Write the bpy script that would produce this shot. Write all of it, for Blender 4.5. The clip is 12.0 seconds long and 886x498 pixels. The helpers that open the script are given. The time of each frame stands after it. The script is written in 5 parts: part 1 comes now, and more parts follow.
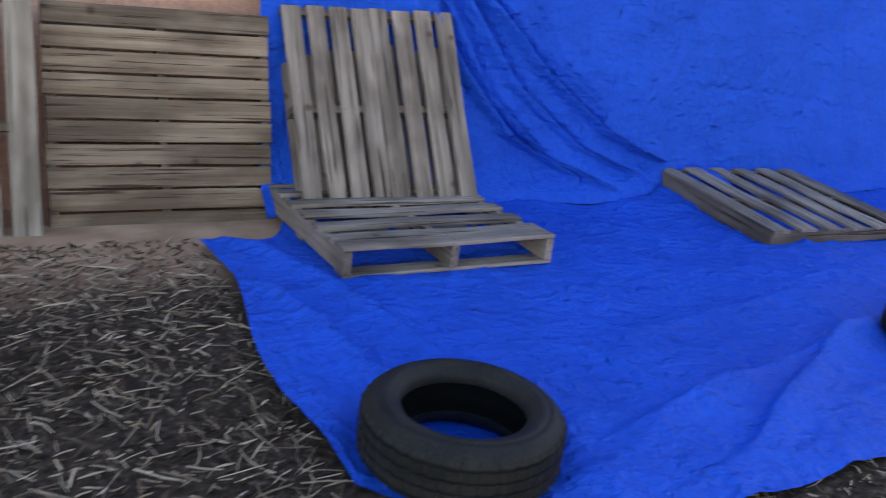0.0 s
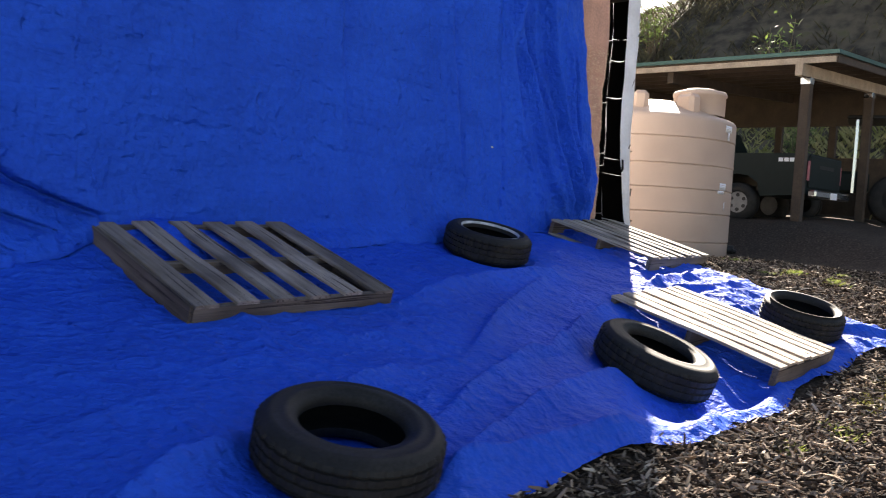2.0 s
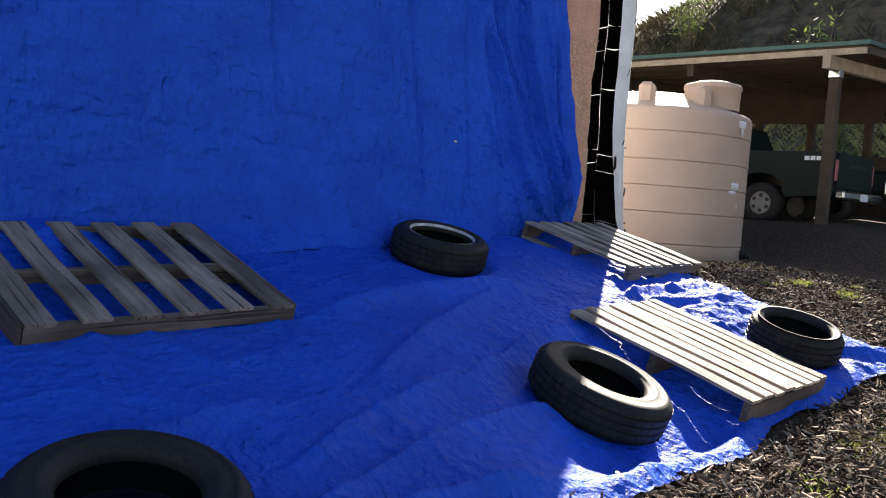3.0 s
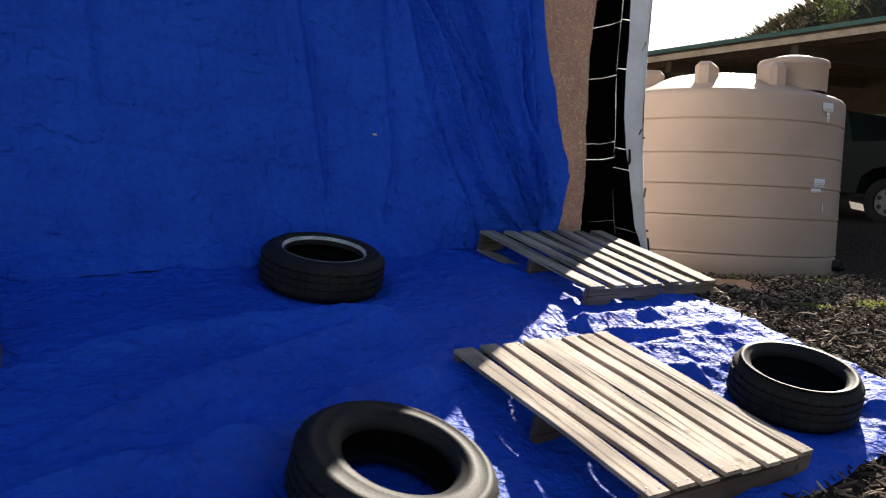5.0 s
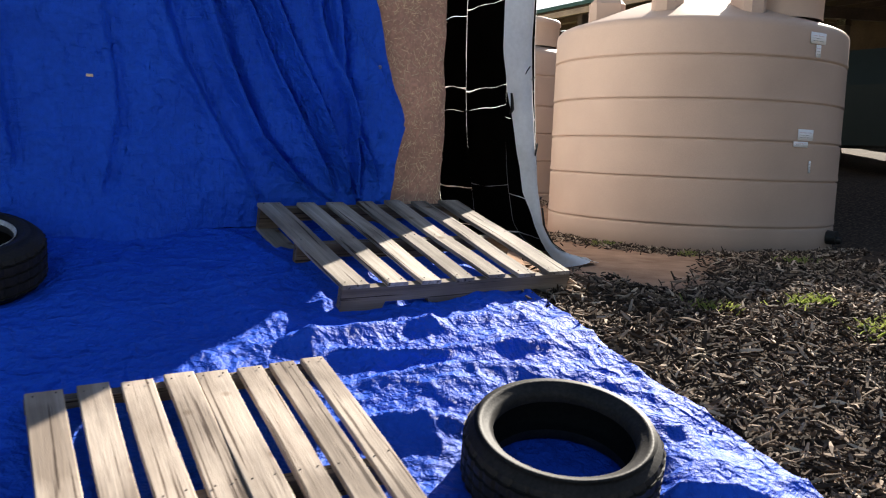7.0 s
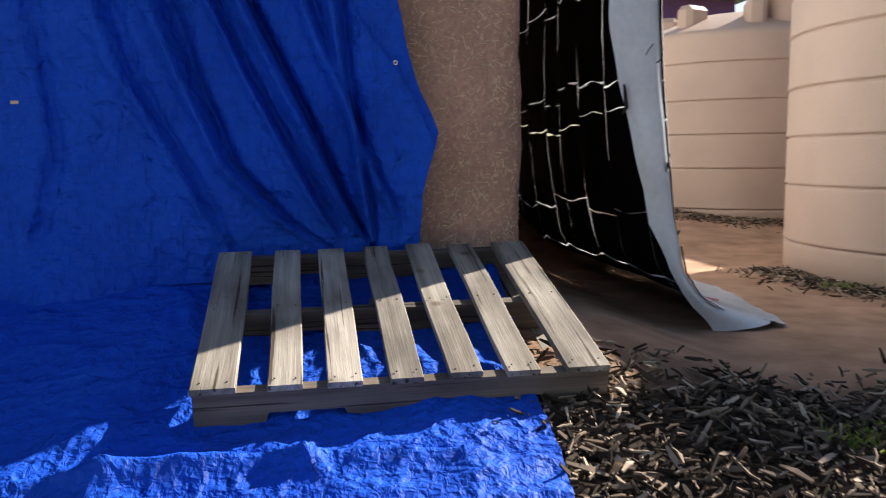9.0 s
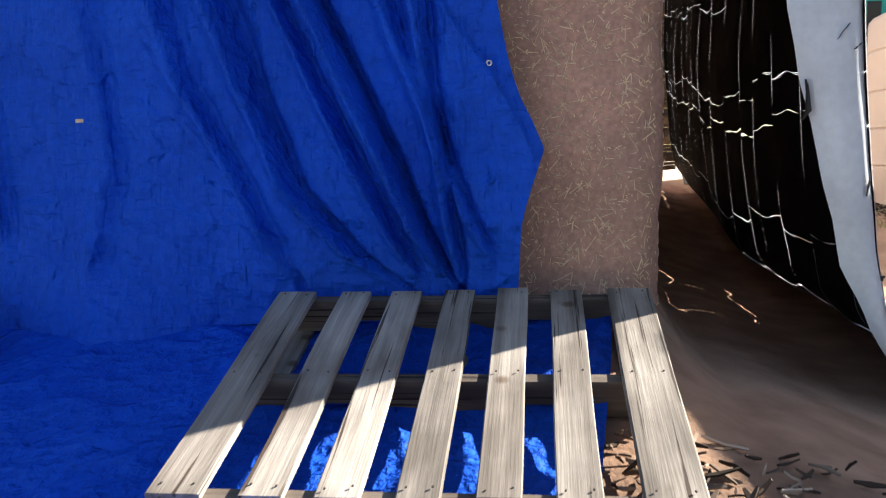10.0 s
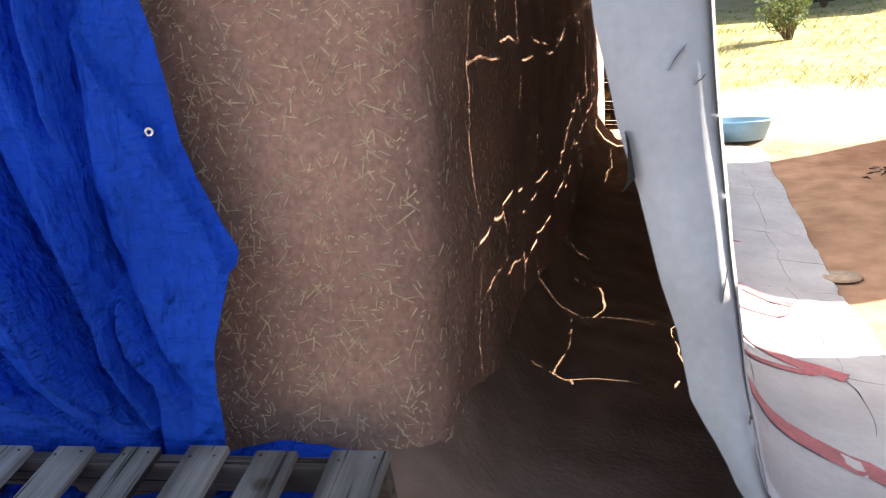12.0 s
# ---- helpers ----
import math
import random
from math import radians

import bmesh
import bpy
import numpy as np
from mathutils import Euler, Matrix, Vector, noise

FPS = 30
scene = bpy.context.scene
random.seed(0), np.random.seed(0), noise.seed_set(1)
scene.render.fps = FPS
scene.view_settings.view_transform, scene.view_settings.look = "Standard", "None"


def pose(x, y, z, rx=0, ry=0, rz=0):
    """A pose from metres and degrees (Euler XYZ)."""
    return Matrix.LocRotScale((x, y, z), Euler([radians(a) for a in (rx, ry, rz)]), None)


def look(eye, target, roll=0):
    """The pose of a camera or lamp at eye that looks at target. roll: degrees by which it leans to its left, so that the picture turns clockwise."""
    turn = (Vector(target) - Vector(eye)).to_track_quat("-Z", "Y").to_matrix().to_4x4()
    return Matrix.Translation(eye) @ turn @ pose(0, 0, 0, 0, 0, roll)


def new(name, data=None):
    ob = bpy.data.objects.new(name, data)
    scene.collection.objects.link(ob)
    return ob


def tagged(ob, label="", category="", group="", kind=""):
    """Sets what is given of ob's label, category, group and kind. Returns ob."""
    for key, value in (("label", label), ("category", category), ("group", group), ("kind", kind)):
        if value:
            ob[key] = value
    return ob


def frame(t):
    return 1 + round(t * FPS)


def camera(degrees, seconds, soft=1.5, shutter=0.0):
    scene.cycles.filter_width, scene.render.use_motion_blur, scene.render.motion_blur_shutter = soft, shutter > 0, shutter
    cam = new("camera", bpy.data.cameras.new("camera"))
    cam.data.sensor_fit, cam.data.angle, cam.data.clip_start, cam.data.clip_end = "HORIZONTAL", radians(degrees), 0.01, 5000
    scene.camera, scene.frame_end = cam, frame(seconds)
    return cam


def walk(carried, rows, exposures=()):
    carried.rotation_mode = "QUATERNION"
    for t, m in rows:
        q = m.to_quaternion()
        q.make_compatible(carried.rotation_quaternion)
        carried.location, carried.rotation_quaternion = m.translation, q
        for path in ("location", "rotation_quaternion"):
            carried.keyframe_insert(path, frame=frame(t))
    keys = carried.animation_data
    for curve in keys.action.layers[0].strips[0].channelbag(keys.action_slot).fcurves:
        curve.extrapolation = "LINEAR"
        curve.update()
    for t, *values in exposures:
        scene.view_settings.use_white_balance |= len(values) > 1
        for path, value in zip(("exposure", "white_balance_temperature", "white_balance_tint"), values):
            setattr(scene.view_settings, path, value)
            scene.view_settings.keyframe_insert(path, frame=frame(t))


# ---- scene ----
import functools

cam = camera(55.1, 12.0, soft=1.05, shutter=0.25)
METRES, EYE, TILT, LEAN, TURN = 11.1, 1.5, -6.61, -2.75, -27.3
ROWS = [
    (0.0, 0.0, 0.0, 0.0, 0.0, 0.0, 0.0),
    (0.5, 0.0268, 0.029, 0.0078, -8.01, 0.4, 2.1),
    (1.0, 0.0631, 0.0446, 0.011, -10.84, 1.48, 1.41),
    (1.5, 0.0989, 0.0619, 0.0126, -14.12, 2.83, 1.55),
    (2.0, 0.1389, 0.0784, 0.0166, -21.25, 2.19, 1.45),
    (2.5, 0.1783, 0.0909, 0.0195, -21.15, 1.04, -0.35),
    (3.0, 0.2128, 0.1133, 0.0245, -18.64, 1.87, 0.51),
    (5.0, 0.3767, 0.1886, 0.0294, -7.9, 2.84, 0.97),
    (5.5, 0.4205, 0.2152, 0.0325, -10.4, 0.86, 2.34),
    (6.0, 0.459, 0.241, 0.0355, -8.52, 0.1, 1.23),
    (6.5, 0.4927, 0.2702, 0.0405, -6.63, -0.27, 0.94),
    (7.0, 0.5325, 0.3, 0.0431, -2.56, -0.02, 0.85),
    (9.0, 0.6374, 0.4344, 0.0599, 20.01, 0.99, 0.76),
    (9.5, 0.651, 0.4665, 0.0699, 30.93, 0.18, -0.76),
    (10.0, 0.6516, 0.5062, 0.0779, 35.94, -0.01, -0.76),
    (10.5, 0.6542, 0.5457, 0.0865, 40.99, 0.24, -0.99),
    (11.0, 0.6522, 0.5766, 0.097, 43.11, -0.6, 0.59),
    (11.5, 0.658, 0.6009, 0.1068, 39.68, -3.21, 2.73),
    (12.0, 0.6738, 0.6192, 0.1209, 41.37, -5.11, 1.36),
]
EXPOSURES = [(0.0, 3.0, 6700, 11), (0.5, 2.85, 7000, 12), (1.0, 2.65, 7400, 13), (2.0, 2.2, 6900, 12), (3.0, 1.95, 6700, 11), (5.0, 1.35, 6750, 10), (6.0, 1.3, 6750, 10), (7.0, 1.55, 6600, 10),
             (9.0, 1.4, 6450, 10), (10.5, 2.15, 6200, 10), (12.0, 2.25, 6650, 12)]
walk(cam, [(t, pose(0, 0, EYE, TILT, LEAN, TURN) @ pose(METRES * x, METRES * y, METRES * z, 90 + pitch, roll, yaw)) for t, x, y, z, yaw, pitch, roll in ROWS],
     exposures=EXPOSURES)

# ---------------------------------------------------------------- light
SUN_AZ, SUN_EL = 58.8, 30.0          # degrees clockwise from +y, degrees above the horizon
sun_way = Vector((math.sin(radians(SUN_AZ)) * math.cos(radians(SUN_EL)), math.cos(radians(SUN_AZ)) * math.cos(radians(SUN_EL)), math.sin(radians(SUN_EL))))
world = bpy.data.worlds.new("sky")
scene.world = world
world.use_nodes = True
wn = world.node_tree
sky = wn.nodes.new("ShaderNodeTexSky")
sky.sky_type = "NISHITA"
sky.sun_disc = False
sky.sun_elevation = radians(SUN_EL)
sky.sun_rotation = radians(SUN_AZ)
wn.links.new(sky.outputs[0], wn.nodes["Background"].inputs[0])
wn.nodes["Background"].inputs[1].default_value = 0.05
sun_data = bpy.data.lights.new("sun", "SUN")
sun_data.energy = 5.0
sun_data.angle = radians(0.53)
sun_data.color = (1.0, 0.925, 0.81)
sun = new("sun", sun_data)
sun.matrix_world = look(tuple(sun_way * 60), (0, 0, 0))


# ---------------------------------------------------------------- materials
def mat(name, base, rough=0.7, metal=0.0, var=0.25, scale=8.0, fine=60.0, bump=0.3, depth=0.004, tint=None, stretch=(1, 1, 1), per_object=0.0, coords="Object", spec=0.5):
    """A surface with two scales of variation: broad stains and fine grain."""
    m = bpy.data.materials.new(name)
    m.use_nodes = True
    t = m.node_tree
    n, l = t.nodes, t.links
    b = n["Principled BSDF"]
    b.inputs["Roughness"].default_value = rough
    b.inputs["Metallic"].default_value = metal
    b.inputs["Specular IOR Level"].default_value = spec
    tc = n.new("ShaderNodeTexCoord")
    mp = n.new("ShaderNodeMapping")
    mp.inputs["Scale"].default_value = stretch
    l.new(tc.outputs[coords], mp.inputs[0])
    vec = mp.outputs[0]
    if per_object:
        oi = n.new("ShaderNodeObjectInfo")
        ml = n.new("ShaderNodeMath")
        ml.operation = "MULTIPLY"
        ml.inputs[1].default_value = 37.0
        l.new(oi.outputs["Random"], ml.inputs[0])
        ad = n.new("ShaderNodeVectorMath")
        ad.operation = "ADD"
        l.new(vec, ad.inputs[0])
        l.new(ml.outputs[0], ad.inputs[1])
        vec = ad.outputs[0]
    broad = n.new("ShaderNodeTexNoise")
    broad.inputs["Scale"].default_value = scale
    broad.inputs["Detail"].default_value = 6
    grain = n.new("ShaderNodeTexNoise")
    grain.inputs["Scale"].default_value = fine
    grain.inputs["Detail"].default_value = 5
    l.new(vec, broad.inputs["Vector"])
    l.new(vec, grain.inputs["Vector"])
    tint = tint or tuple(c * (1 - 1.6 * var) for c in base)
    r1 = n.new("ShaderNodeValToRGB")
    r1.color_ramp.elements[0].position, r1.color_ramp.elements[1].position = 0.3, 0.68
    r1.color_ramp.elements[0].color, r1.color_ramp.elements[1].color = (*tint, 1), (*base, 1)
    l.new(broad.outputs["Fac"], r1.inputs[0])
    r2 = n.new("ShaderNodeMapRange")
    r2.inputs["From Min"].default_value, r2.inputs["From Max"].default_value = 0.3, 0.7
    r2.inputs["To Min"].default_value, r2.inputs["To Max"].default_value = 1 - var, 1 + var * 0.6
    l.new(grain.outputs["Fac"], r2.inputs["Value"])
    mx = n.new("ShaderNodeVectorMath")
    mx.operation = "SCALE"
    l.new(r1.outputs["Color"], mx.inputs[0])
    l.new(r2.outputs["Result"], mx.inputs["Scale"])
    out = mx.outputs[0]
    if per_object:
        mr = n.new("ShaderNodeMapRange")
        mr.inputs["To Min"].default_value, mr.inputs["To Max"].default_value = 1 - per_object, 1 + per_object
        l.new(oi.outputs["Random"], mr.inputs["Value"])
        m2 = n.new("ShaderNodeVectorMath")
        m2.operation = "SCALE"
        l.new(out, m2.inputs[0])
        l.new(mr.outputs["Result"], m2.inputs["Scale"])
        out = m2.outputs[0]
    l.new(out, b.inputs["Base Color"])
    bp = n.new("ShaderNodeBump")
    bp.inputs["Strength"].default_value = bump
    bp.inputs["Distance"].default_value = depth
    l.new(grain.outputs["Fac"], bp.inputs["Height"])
    l.new(bp.outputs[0], b.inputs["Normal"])
    return m


def wood(name, base, dark, per_object=0.18, along="y"):
    """Weathered sawn wood, grain along the piece's own y or x, with knots."""
    turn = (lambda a: (a[1], a[0], a[2])) if along == "x" else (lambda a: a)
    m = mat(name, base, rough=0.82, var=0.2, scale=3.0, fine=22.0, bump=0.55, depth=0.002, tint=dark, stretch=turn((9, 0.2, 9)), per_object=per_object)
    t = m.node_tree
    n, l = t.nodes, t.links
    b = n["Principled BSDF"]
    old = b.inputs["Base Color"].links[0].from_socket
    tc = n["Texture Coordinate"]
    vo = n.new("ShaderNodeTexVoronoi")
    vo.inputs["Scale"].default_value = 5.0
    vo.inputs["Randomness"].default_value = 1.0
    oi = n["Object Info"]
    ml = n.new("ShaderNodeMath")
    ml.operation = "MULTIPLY"
    ml.inputs[1].default_value = 91.0
    l.new(oi.outputs["Random"], ml.inputs[0])
    ad = n.new("ShaderNodeVectorMath")
    l.new(tc.outputs["Object"], ad.inputs[0])
    l.new(ml.outputs[0], ad.inputs[1])
    l.new(ad.outputs[0], vo.inputs["Vector"])
    r = n.new("ShaderNodeValToRGB")
    r.color_ramp.elements[0].position, r.color_ramp.elements[1].position = 0.06, 0.13
    r.color_ramp.elements[0].color, r.color_ramp.elements[1].color = (0.5, 0.4, 0.32, 1), (1, 1, 1, 1)
    l.new(vo.outputs["Distance"], r.inputs[0])
    mu = n.new("ShaderNodeMix")
    mu.data_type = "RGBA"
    mu.blend_type = "MULTIPLY"
    mu.inputs["Factor"].default_value = 1.0
    l.new(old, mu.inputs["A"])
    l.new(r.outputs[0], mu.inputs["B"])
    out = mu.outputs["Result"]
    # grey weather stains and thin drying cracks along the grain
    for stretch, lo, hi, dark_c in (((5.0, 2.2, 5.0), 0.38, 0.6, (0.5, 0.48, 0.46, 1)), ((70.0, 1.3, 70.0), 0.36, 0.41, (0.2, 0.15, 0.12, 1))):
        mp = n.new("ShaderNodeMapping")
        mp.inputs["Scale"].default_value = turn(stretch)
        l.new(ad.outputs[0], mp.inputs[0])
        q = n.new("ShaderNodeTexNoise")
        q.inputs["Scale"].default_value = 1.0
        q.inputs["Detail"].default_value = 4
        l.new(mp.outputs[0], q.inputs["Vector"])
        rr = n.new("ShaderNodeValToRGB")
        rr.color_ramp.elements[0].position, rr.color_ramp.elements[1].position = lo, hi
        rr.color_ramp.elements[0].color, rr.color_ramp.elements[1].color = dark_c, (1, 1, 1, 1)
        l.new(q.outputs["Fac"], rr.inputs[0])
        mu = n.new("ShaderNodeMix")
        mu.data_type = "RGBA"
        mu.blend_type = "MULTIPLY"
        mu.inputs["Factor"].default_value = 1.0
        l.new(out, mu.inputs["A"])
        l.new(rr.outputs[0], mu.inputs["B"])
        out = mu.outputs["Result"]
    l.new(out, b.inputs["Base Color"])
    return m


WOOD_PALE = wood("pallet_wood_pale", (0.60, 0.505, 0.415), (0.42, 0.34, 0.27))
WOOD_GREY = wood("pallet_wood_grey", (0.39, 0.32, 0.265), (0.21, 0.168, 0.132))
WOOD_SILVER = wood("pallet_wood_weathered", (0.50, 0.44, 0.37), (0.25, 0.212, 0.17))
WOOD_BROWN = wood("pallet_wood_brown", (0.35, 0.27, 0.19), (0.2, 0.14, 0.09))
# stringers: dark wood, with the shade below the deck added to its colour
WOOD_DARK_SHADED = wood("pallet_wood_dark_shaded", (0.24, 0.19, 0.145), (0.12, 0.09, 0.065), along="x")
# side boards: the deep shade on a pallet's flank is in this colour
WOOD_SIDE_SHADED = wood("pallet_wood_side_shaded", (0.2, 0.155, 0.115), (0.1, 0.075, 0.055))
WOOD_BEARER = wood("pallet_bearer_grey", (0.4, 0.33, 0.27), (0.24, 0.19, 0.15), along="x")
NAIL = mat("nail_steel", (0.18, 0.15, 0.13), 0.5, 0.8)
RUBBER = mat("tyre_rubber", (0.015, 0.015, 0.016), 0.6, var=0.35, scale=6, fine=90, bump=0.25, tint=(0.03, 0.028, 0.026), spec=0.18)
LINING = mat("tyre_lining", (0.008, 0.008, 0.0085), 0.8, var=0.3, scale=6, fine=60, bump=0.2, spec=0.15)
TANK = mat("tank_plastic", (0.5, 0.375, 0.30), 0.5, var=0.06, scale=1.5, fine=140, bump=0.15, depth=0.002, tint=(0.43, 0.32, 0.255), spec=0.4)
MUD = mat("mud_plaster", (0.66, 0.37, 0.262), 0.95, var=0.22, scale=3.0, fine=55, bump=0.8, depth=0.008, tint=(0.45, 0.262, 0.188), coords="Object")
STRAW = mat("straw", (0.95, 0.72, 0.46), 0.75, var=0.2, scale=20, fine=80)
BLACK = mat("black_plastic", (0.012, 0.011, 0.01), 0.55, var=0.3, scale=5, fine=60, bump=0.3)
BLACK_FILM = mat("black_film", (0.006, 0.0055, 0.005), 0.7, var=0.2, scale=5, fine=60, bump=0.2, spec=0.05)
WHITE = mat("white_plastic", (0.86, 0.87, 0.89), 0.5, var=0.06, scale=3, fine=40, bump=0.25, tint=(0.66, 0.66, 0.68))
RED = mat("faded_red_print", (0.52, 0.16, 0.18), 0.6, var=0.2, scale=12, fine=70)
LABEL = mat("paper_label", (0.88, 0.88, 0.9), 0.5, var=0.05)
INK = mat("label_ink", (0.1, 0.1, 0.11), 0.6)
PAINT_GREEN = mat("truck_paint", (0.010, 0.017, 0.016), 0.5, var=0.1, bump=0.02, spec=0.15)
CHROME = mat("chrome", (0.6, 0.6, 0.6), 0.18, 1.0, var=0.05, bump=0.02)
RIM = mat("dull_alloy", (0.22, 0.22, 0.225), 0.5, 0.6, var=0.15)
GLASS_DARK = mat("dark_glass", (0.01, 0.014, 0.015), 0.06, var=0.05, bump=0.0)
GREEN_METAL = mat("green_roof_metal", (0.05, 0.12, 0.1), 0.4, 0.2, var=0.1)
# timber with the shade inside the carport put into its colour
TIMBER_SHADED = mat("carport_timber_shaded", (0.075, 0.052, 0.036), 0.8, var=0.25, scale=4, fine=40)
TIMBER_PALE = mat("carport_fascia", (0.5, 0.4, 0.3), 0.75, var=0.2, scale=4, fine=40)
PURPLE = mat("purple_paint", (0.16, 0.07, 0.22), 0.7, var=0.12)
TEAL = mat("teal_paint", (0.05, 0.42, 0.42), 0.6, var=0.1)
LEAF = mat("leaf_green", (0.2, 0.27, 0.07), 0.6, var=0.3, scale=3, fine=30)
TWIG = mat("twig_bark", (0.2, 0.15, 0.1), 0.8)
def let_light_through(m, share=0.5):
    """Thin leaves, blades and plastic film: part of the light passes through."""
    n, l = m.node_tree.nodes, m.node_tree.links
    b = n["Principled BSDF"]
    tr = n.new("ShaderNodeBsdfTranslucent")
    l.new(b.inputs["Base Color"].links[0].from_socket, tr.inputs["Color"])
    mx = n.new("ShaderNodeMixShader")
    mx.inputs[0].default_value = share
    l.new(b.outputs[0], mx.inputs[1])
    l.new(tr.outputs[0], mx.inputs[2])
    l.new(mx.outputs[0], n["Material Output"].inputs["Surface"])


CURTAIN = mat("brown_film", (0.16, 0.095, 0.05), 0.6, var=0.3, scale=4, fine=40)
let_light_through(CURTAIN, 0.3)
WHITE_THIN = mat("white_plastic_film", (0.86, 0.87, 0.89), 0.5, var=0.06, scale=3, fine=40, bump=0.25, tint=(0.66, 0.66, 0.68))
let_light_through(WHITE_THIN, 0.35)


def tarp_material():
    m = mat("blue_tarpaulin", (0.013, 0.10, 0.66), 0.6, var=0.1, scale=2.2, fine=34, bump=0.22, depth=0.006, tint=(0.010, 0.077, 0.54), spec=0.13, coords="Object")
    t = m.node_tree
    n, l = t.nodes, t.links
    tc = n["Texture Coordinate"]
    prev = None

    def relief(height, strength, distance):
        nonlocal prev
        q = n.new("ShaderNodeBump")
        q.inputs["Strength"].default_value = strength
        q.inputs["Distance"].default_value = distance
        l.new(height, q.inputs["Height"])
        if prev is not None:
            l.new(prev, q.inputs["Normal"])
        prev = q.outputs[0]

    # creases from folding: crossed sets of stretched ripples
    for stretch, strength in (((9.0, 11.0, 40.0), 0.6), ((42.0, 40.0, 9.0), 0.7), ((11.0, 11.0, 11.0), 0.75)):
        mp = n.new("ShaderNodeMapping")
        mp.inputs["Scale"].default_value = stretch
        l.new(tc.outputs["Object"], mp.inputs[0])
        q = n.new("ShaderNodeTexNoise")
        q.inputs["Scale"].default_value = 1.0
        q.inputs["Detail"].default_value = 3
        q.inputs["Distortion"].default_value = 0.6
        l.new(mp.outputs[0], q.inputs["Vector"])
        relief(q.outputs["Fac"], strength, 0.02)
    # sharp straight fold lines, about a hand apart, broken and bent
    for way, wide, seed in (("X", 9.5, 0.0), ("Z", 7.5, 4.0), ("Y", 7.5, 8.0)):
        bend = n.new("ShaderNodeTexNoise")
        bend.inputs["Scale"].default_value = 3.2
        bend.inputs["Detail"].default_value = 4
        mp = n.new("ShaderNodeMapping")
        mp.inputs["Location"].default_value = (seed, seed, seed)
        l.new(tc.outputs["Object"], mp.inputs[0])
        l.new(mp.outputs[0], bend.inputs["Vector"])
        sep = n.new("ShaderNodeSeparateXYZ")
        l.new(tc.outputs["Object"], sep.inputs[0])
        at = n.new("ShaderNodeMath")
        at.operation = "MULTIPLY_ADD"
        at.inputs[1].default_value = wide
        l.new(sep.outputs[way], at.inputs[0])
        shift = n.new("ShaderNodeMath")
        shift.operation = "MULTIPLY"
        shift.inputs[1].default_value = 3.4
        l.new(bend.outputs["Fac"], shift.inputs[0])
        l.new(shift.outputs[0], at.inputs[2])
        saw = n.new("ShaderNodeMath")
        saw.operation = "PINGPONG"
        saw.inputs[1].default_value = 0.5
        l.new(at.outputs[0], saw.inputs[0])
        edge = n.new("ShaderNodeMapRange")
        edge.inputs["From Min"].default_value, edge.inputs["From Max"].default_value = 0.0, 0.22
        edge.inputs["To Min"].default_value, edge.inputs["To Max"].default_value = 1.0, 0.0
        l.new(saw.outputs[0], edge.inputs["Value"])
        some = n.new("ShaderNodeMath")
        some.operation = "MULTIPLY"
        gate = n.new("ShaderNodeMapRange")
        gate.inputs["From Min"].default_value, gate.inputs["From Max"].default_value = 0.42, 0.62
        patch = n.new("ShaderNodeTexNoise")
        patch.inputs["Scale"].default_value = 5.0
        l.new(mp.outputs[0], patch.inputs["Vector"])
        l.new(patch.outputs["Fac"], gate.inputs["Value"])
        l.new(edge.outputs["Result"], some.inputs[0])
        l.new(gate.outputs["Result"], some.inputs[1])
        relief(some.outputs[0], 0.8, 0.008)
    # crumpled facets between the folds
    cells = n.new("ShaderNodeTexVoronoi")
    cells.inputs["Scale"].default_value = 17.0
    l.new(tc.outputs["Object"], cells.inputs["Vector"])
    relief(cells.outputs["Distance"], 0.65, 0.014)
    l.new(prev, n["Bump"].inputs["Normal"])
    return m


TARP = tarp_material()


# ---------------------------------------------------------------- helpers
def part(name, bm, material, parent=None, label="", smooth=False):
    me = bpy.data.meshes.new(name)
    bm.to_mesh(me)
    bm.free()
    me.materials.append(material)
    if smooth:
        for p in me.polygons:
            p.use_smooth = True
    ob = new(name, me)
    if parent is not None:
        ob.parent = parent
    if label:
        ob["label"] = label
    return ob


def sheet(name, verts, faces, material, parent=None, label="", smooth=True):
    me = bpy.data.meshes.new(name)
    me.from_pydata(verts, [], faces)
    me.materials.append(material)
    if smooth:
        for p in me.polygons:
            p.use_smooth = True
    ob = new(name, me)
    if parent is not None:
        ob.parent = parent
    if label:
        ob["label"] = label
    return ob


def box(bm, x0, x1, y0, y1, z0, z1, bevel=0.0, jitter=0.0, seed=0):
    r = random.Random(seed)
    m = Matrix.Translation(((x0 + x1) / 2, (y0 + y1) / 2, (z0 + z1) / 2)) @ Matrix.Diagonal((x1 - x0, y1 - y0, z1 - z0, 1))
    made = bmesh.ops.create_cube(bm, size=1, matrix=m)["verts"]
    if jitter:
        for v in made:
            v.co += Vector((r.uniform(-jitter, jitter), r.uniform(-jitter, jitter), r.uniform(-jitter, jitter)))
    if bevel:
        edges = list({e for v in made for e in v.link_edges})
        bmesh.ops.bevel(bm, geom=edges, offset=bevel, segments=1, affect="EDGES")
    return made


def cyl(bm, r1, r2, depth, m, seg=24, caps=True):
    return bmesh.ops.create_cone(bm, cap_ends=caps, segments=seg, radius1=r1, radius2=r2, depth=depth, matrix=m)["verts"]


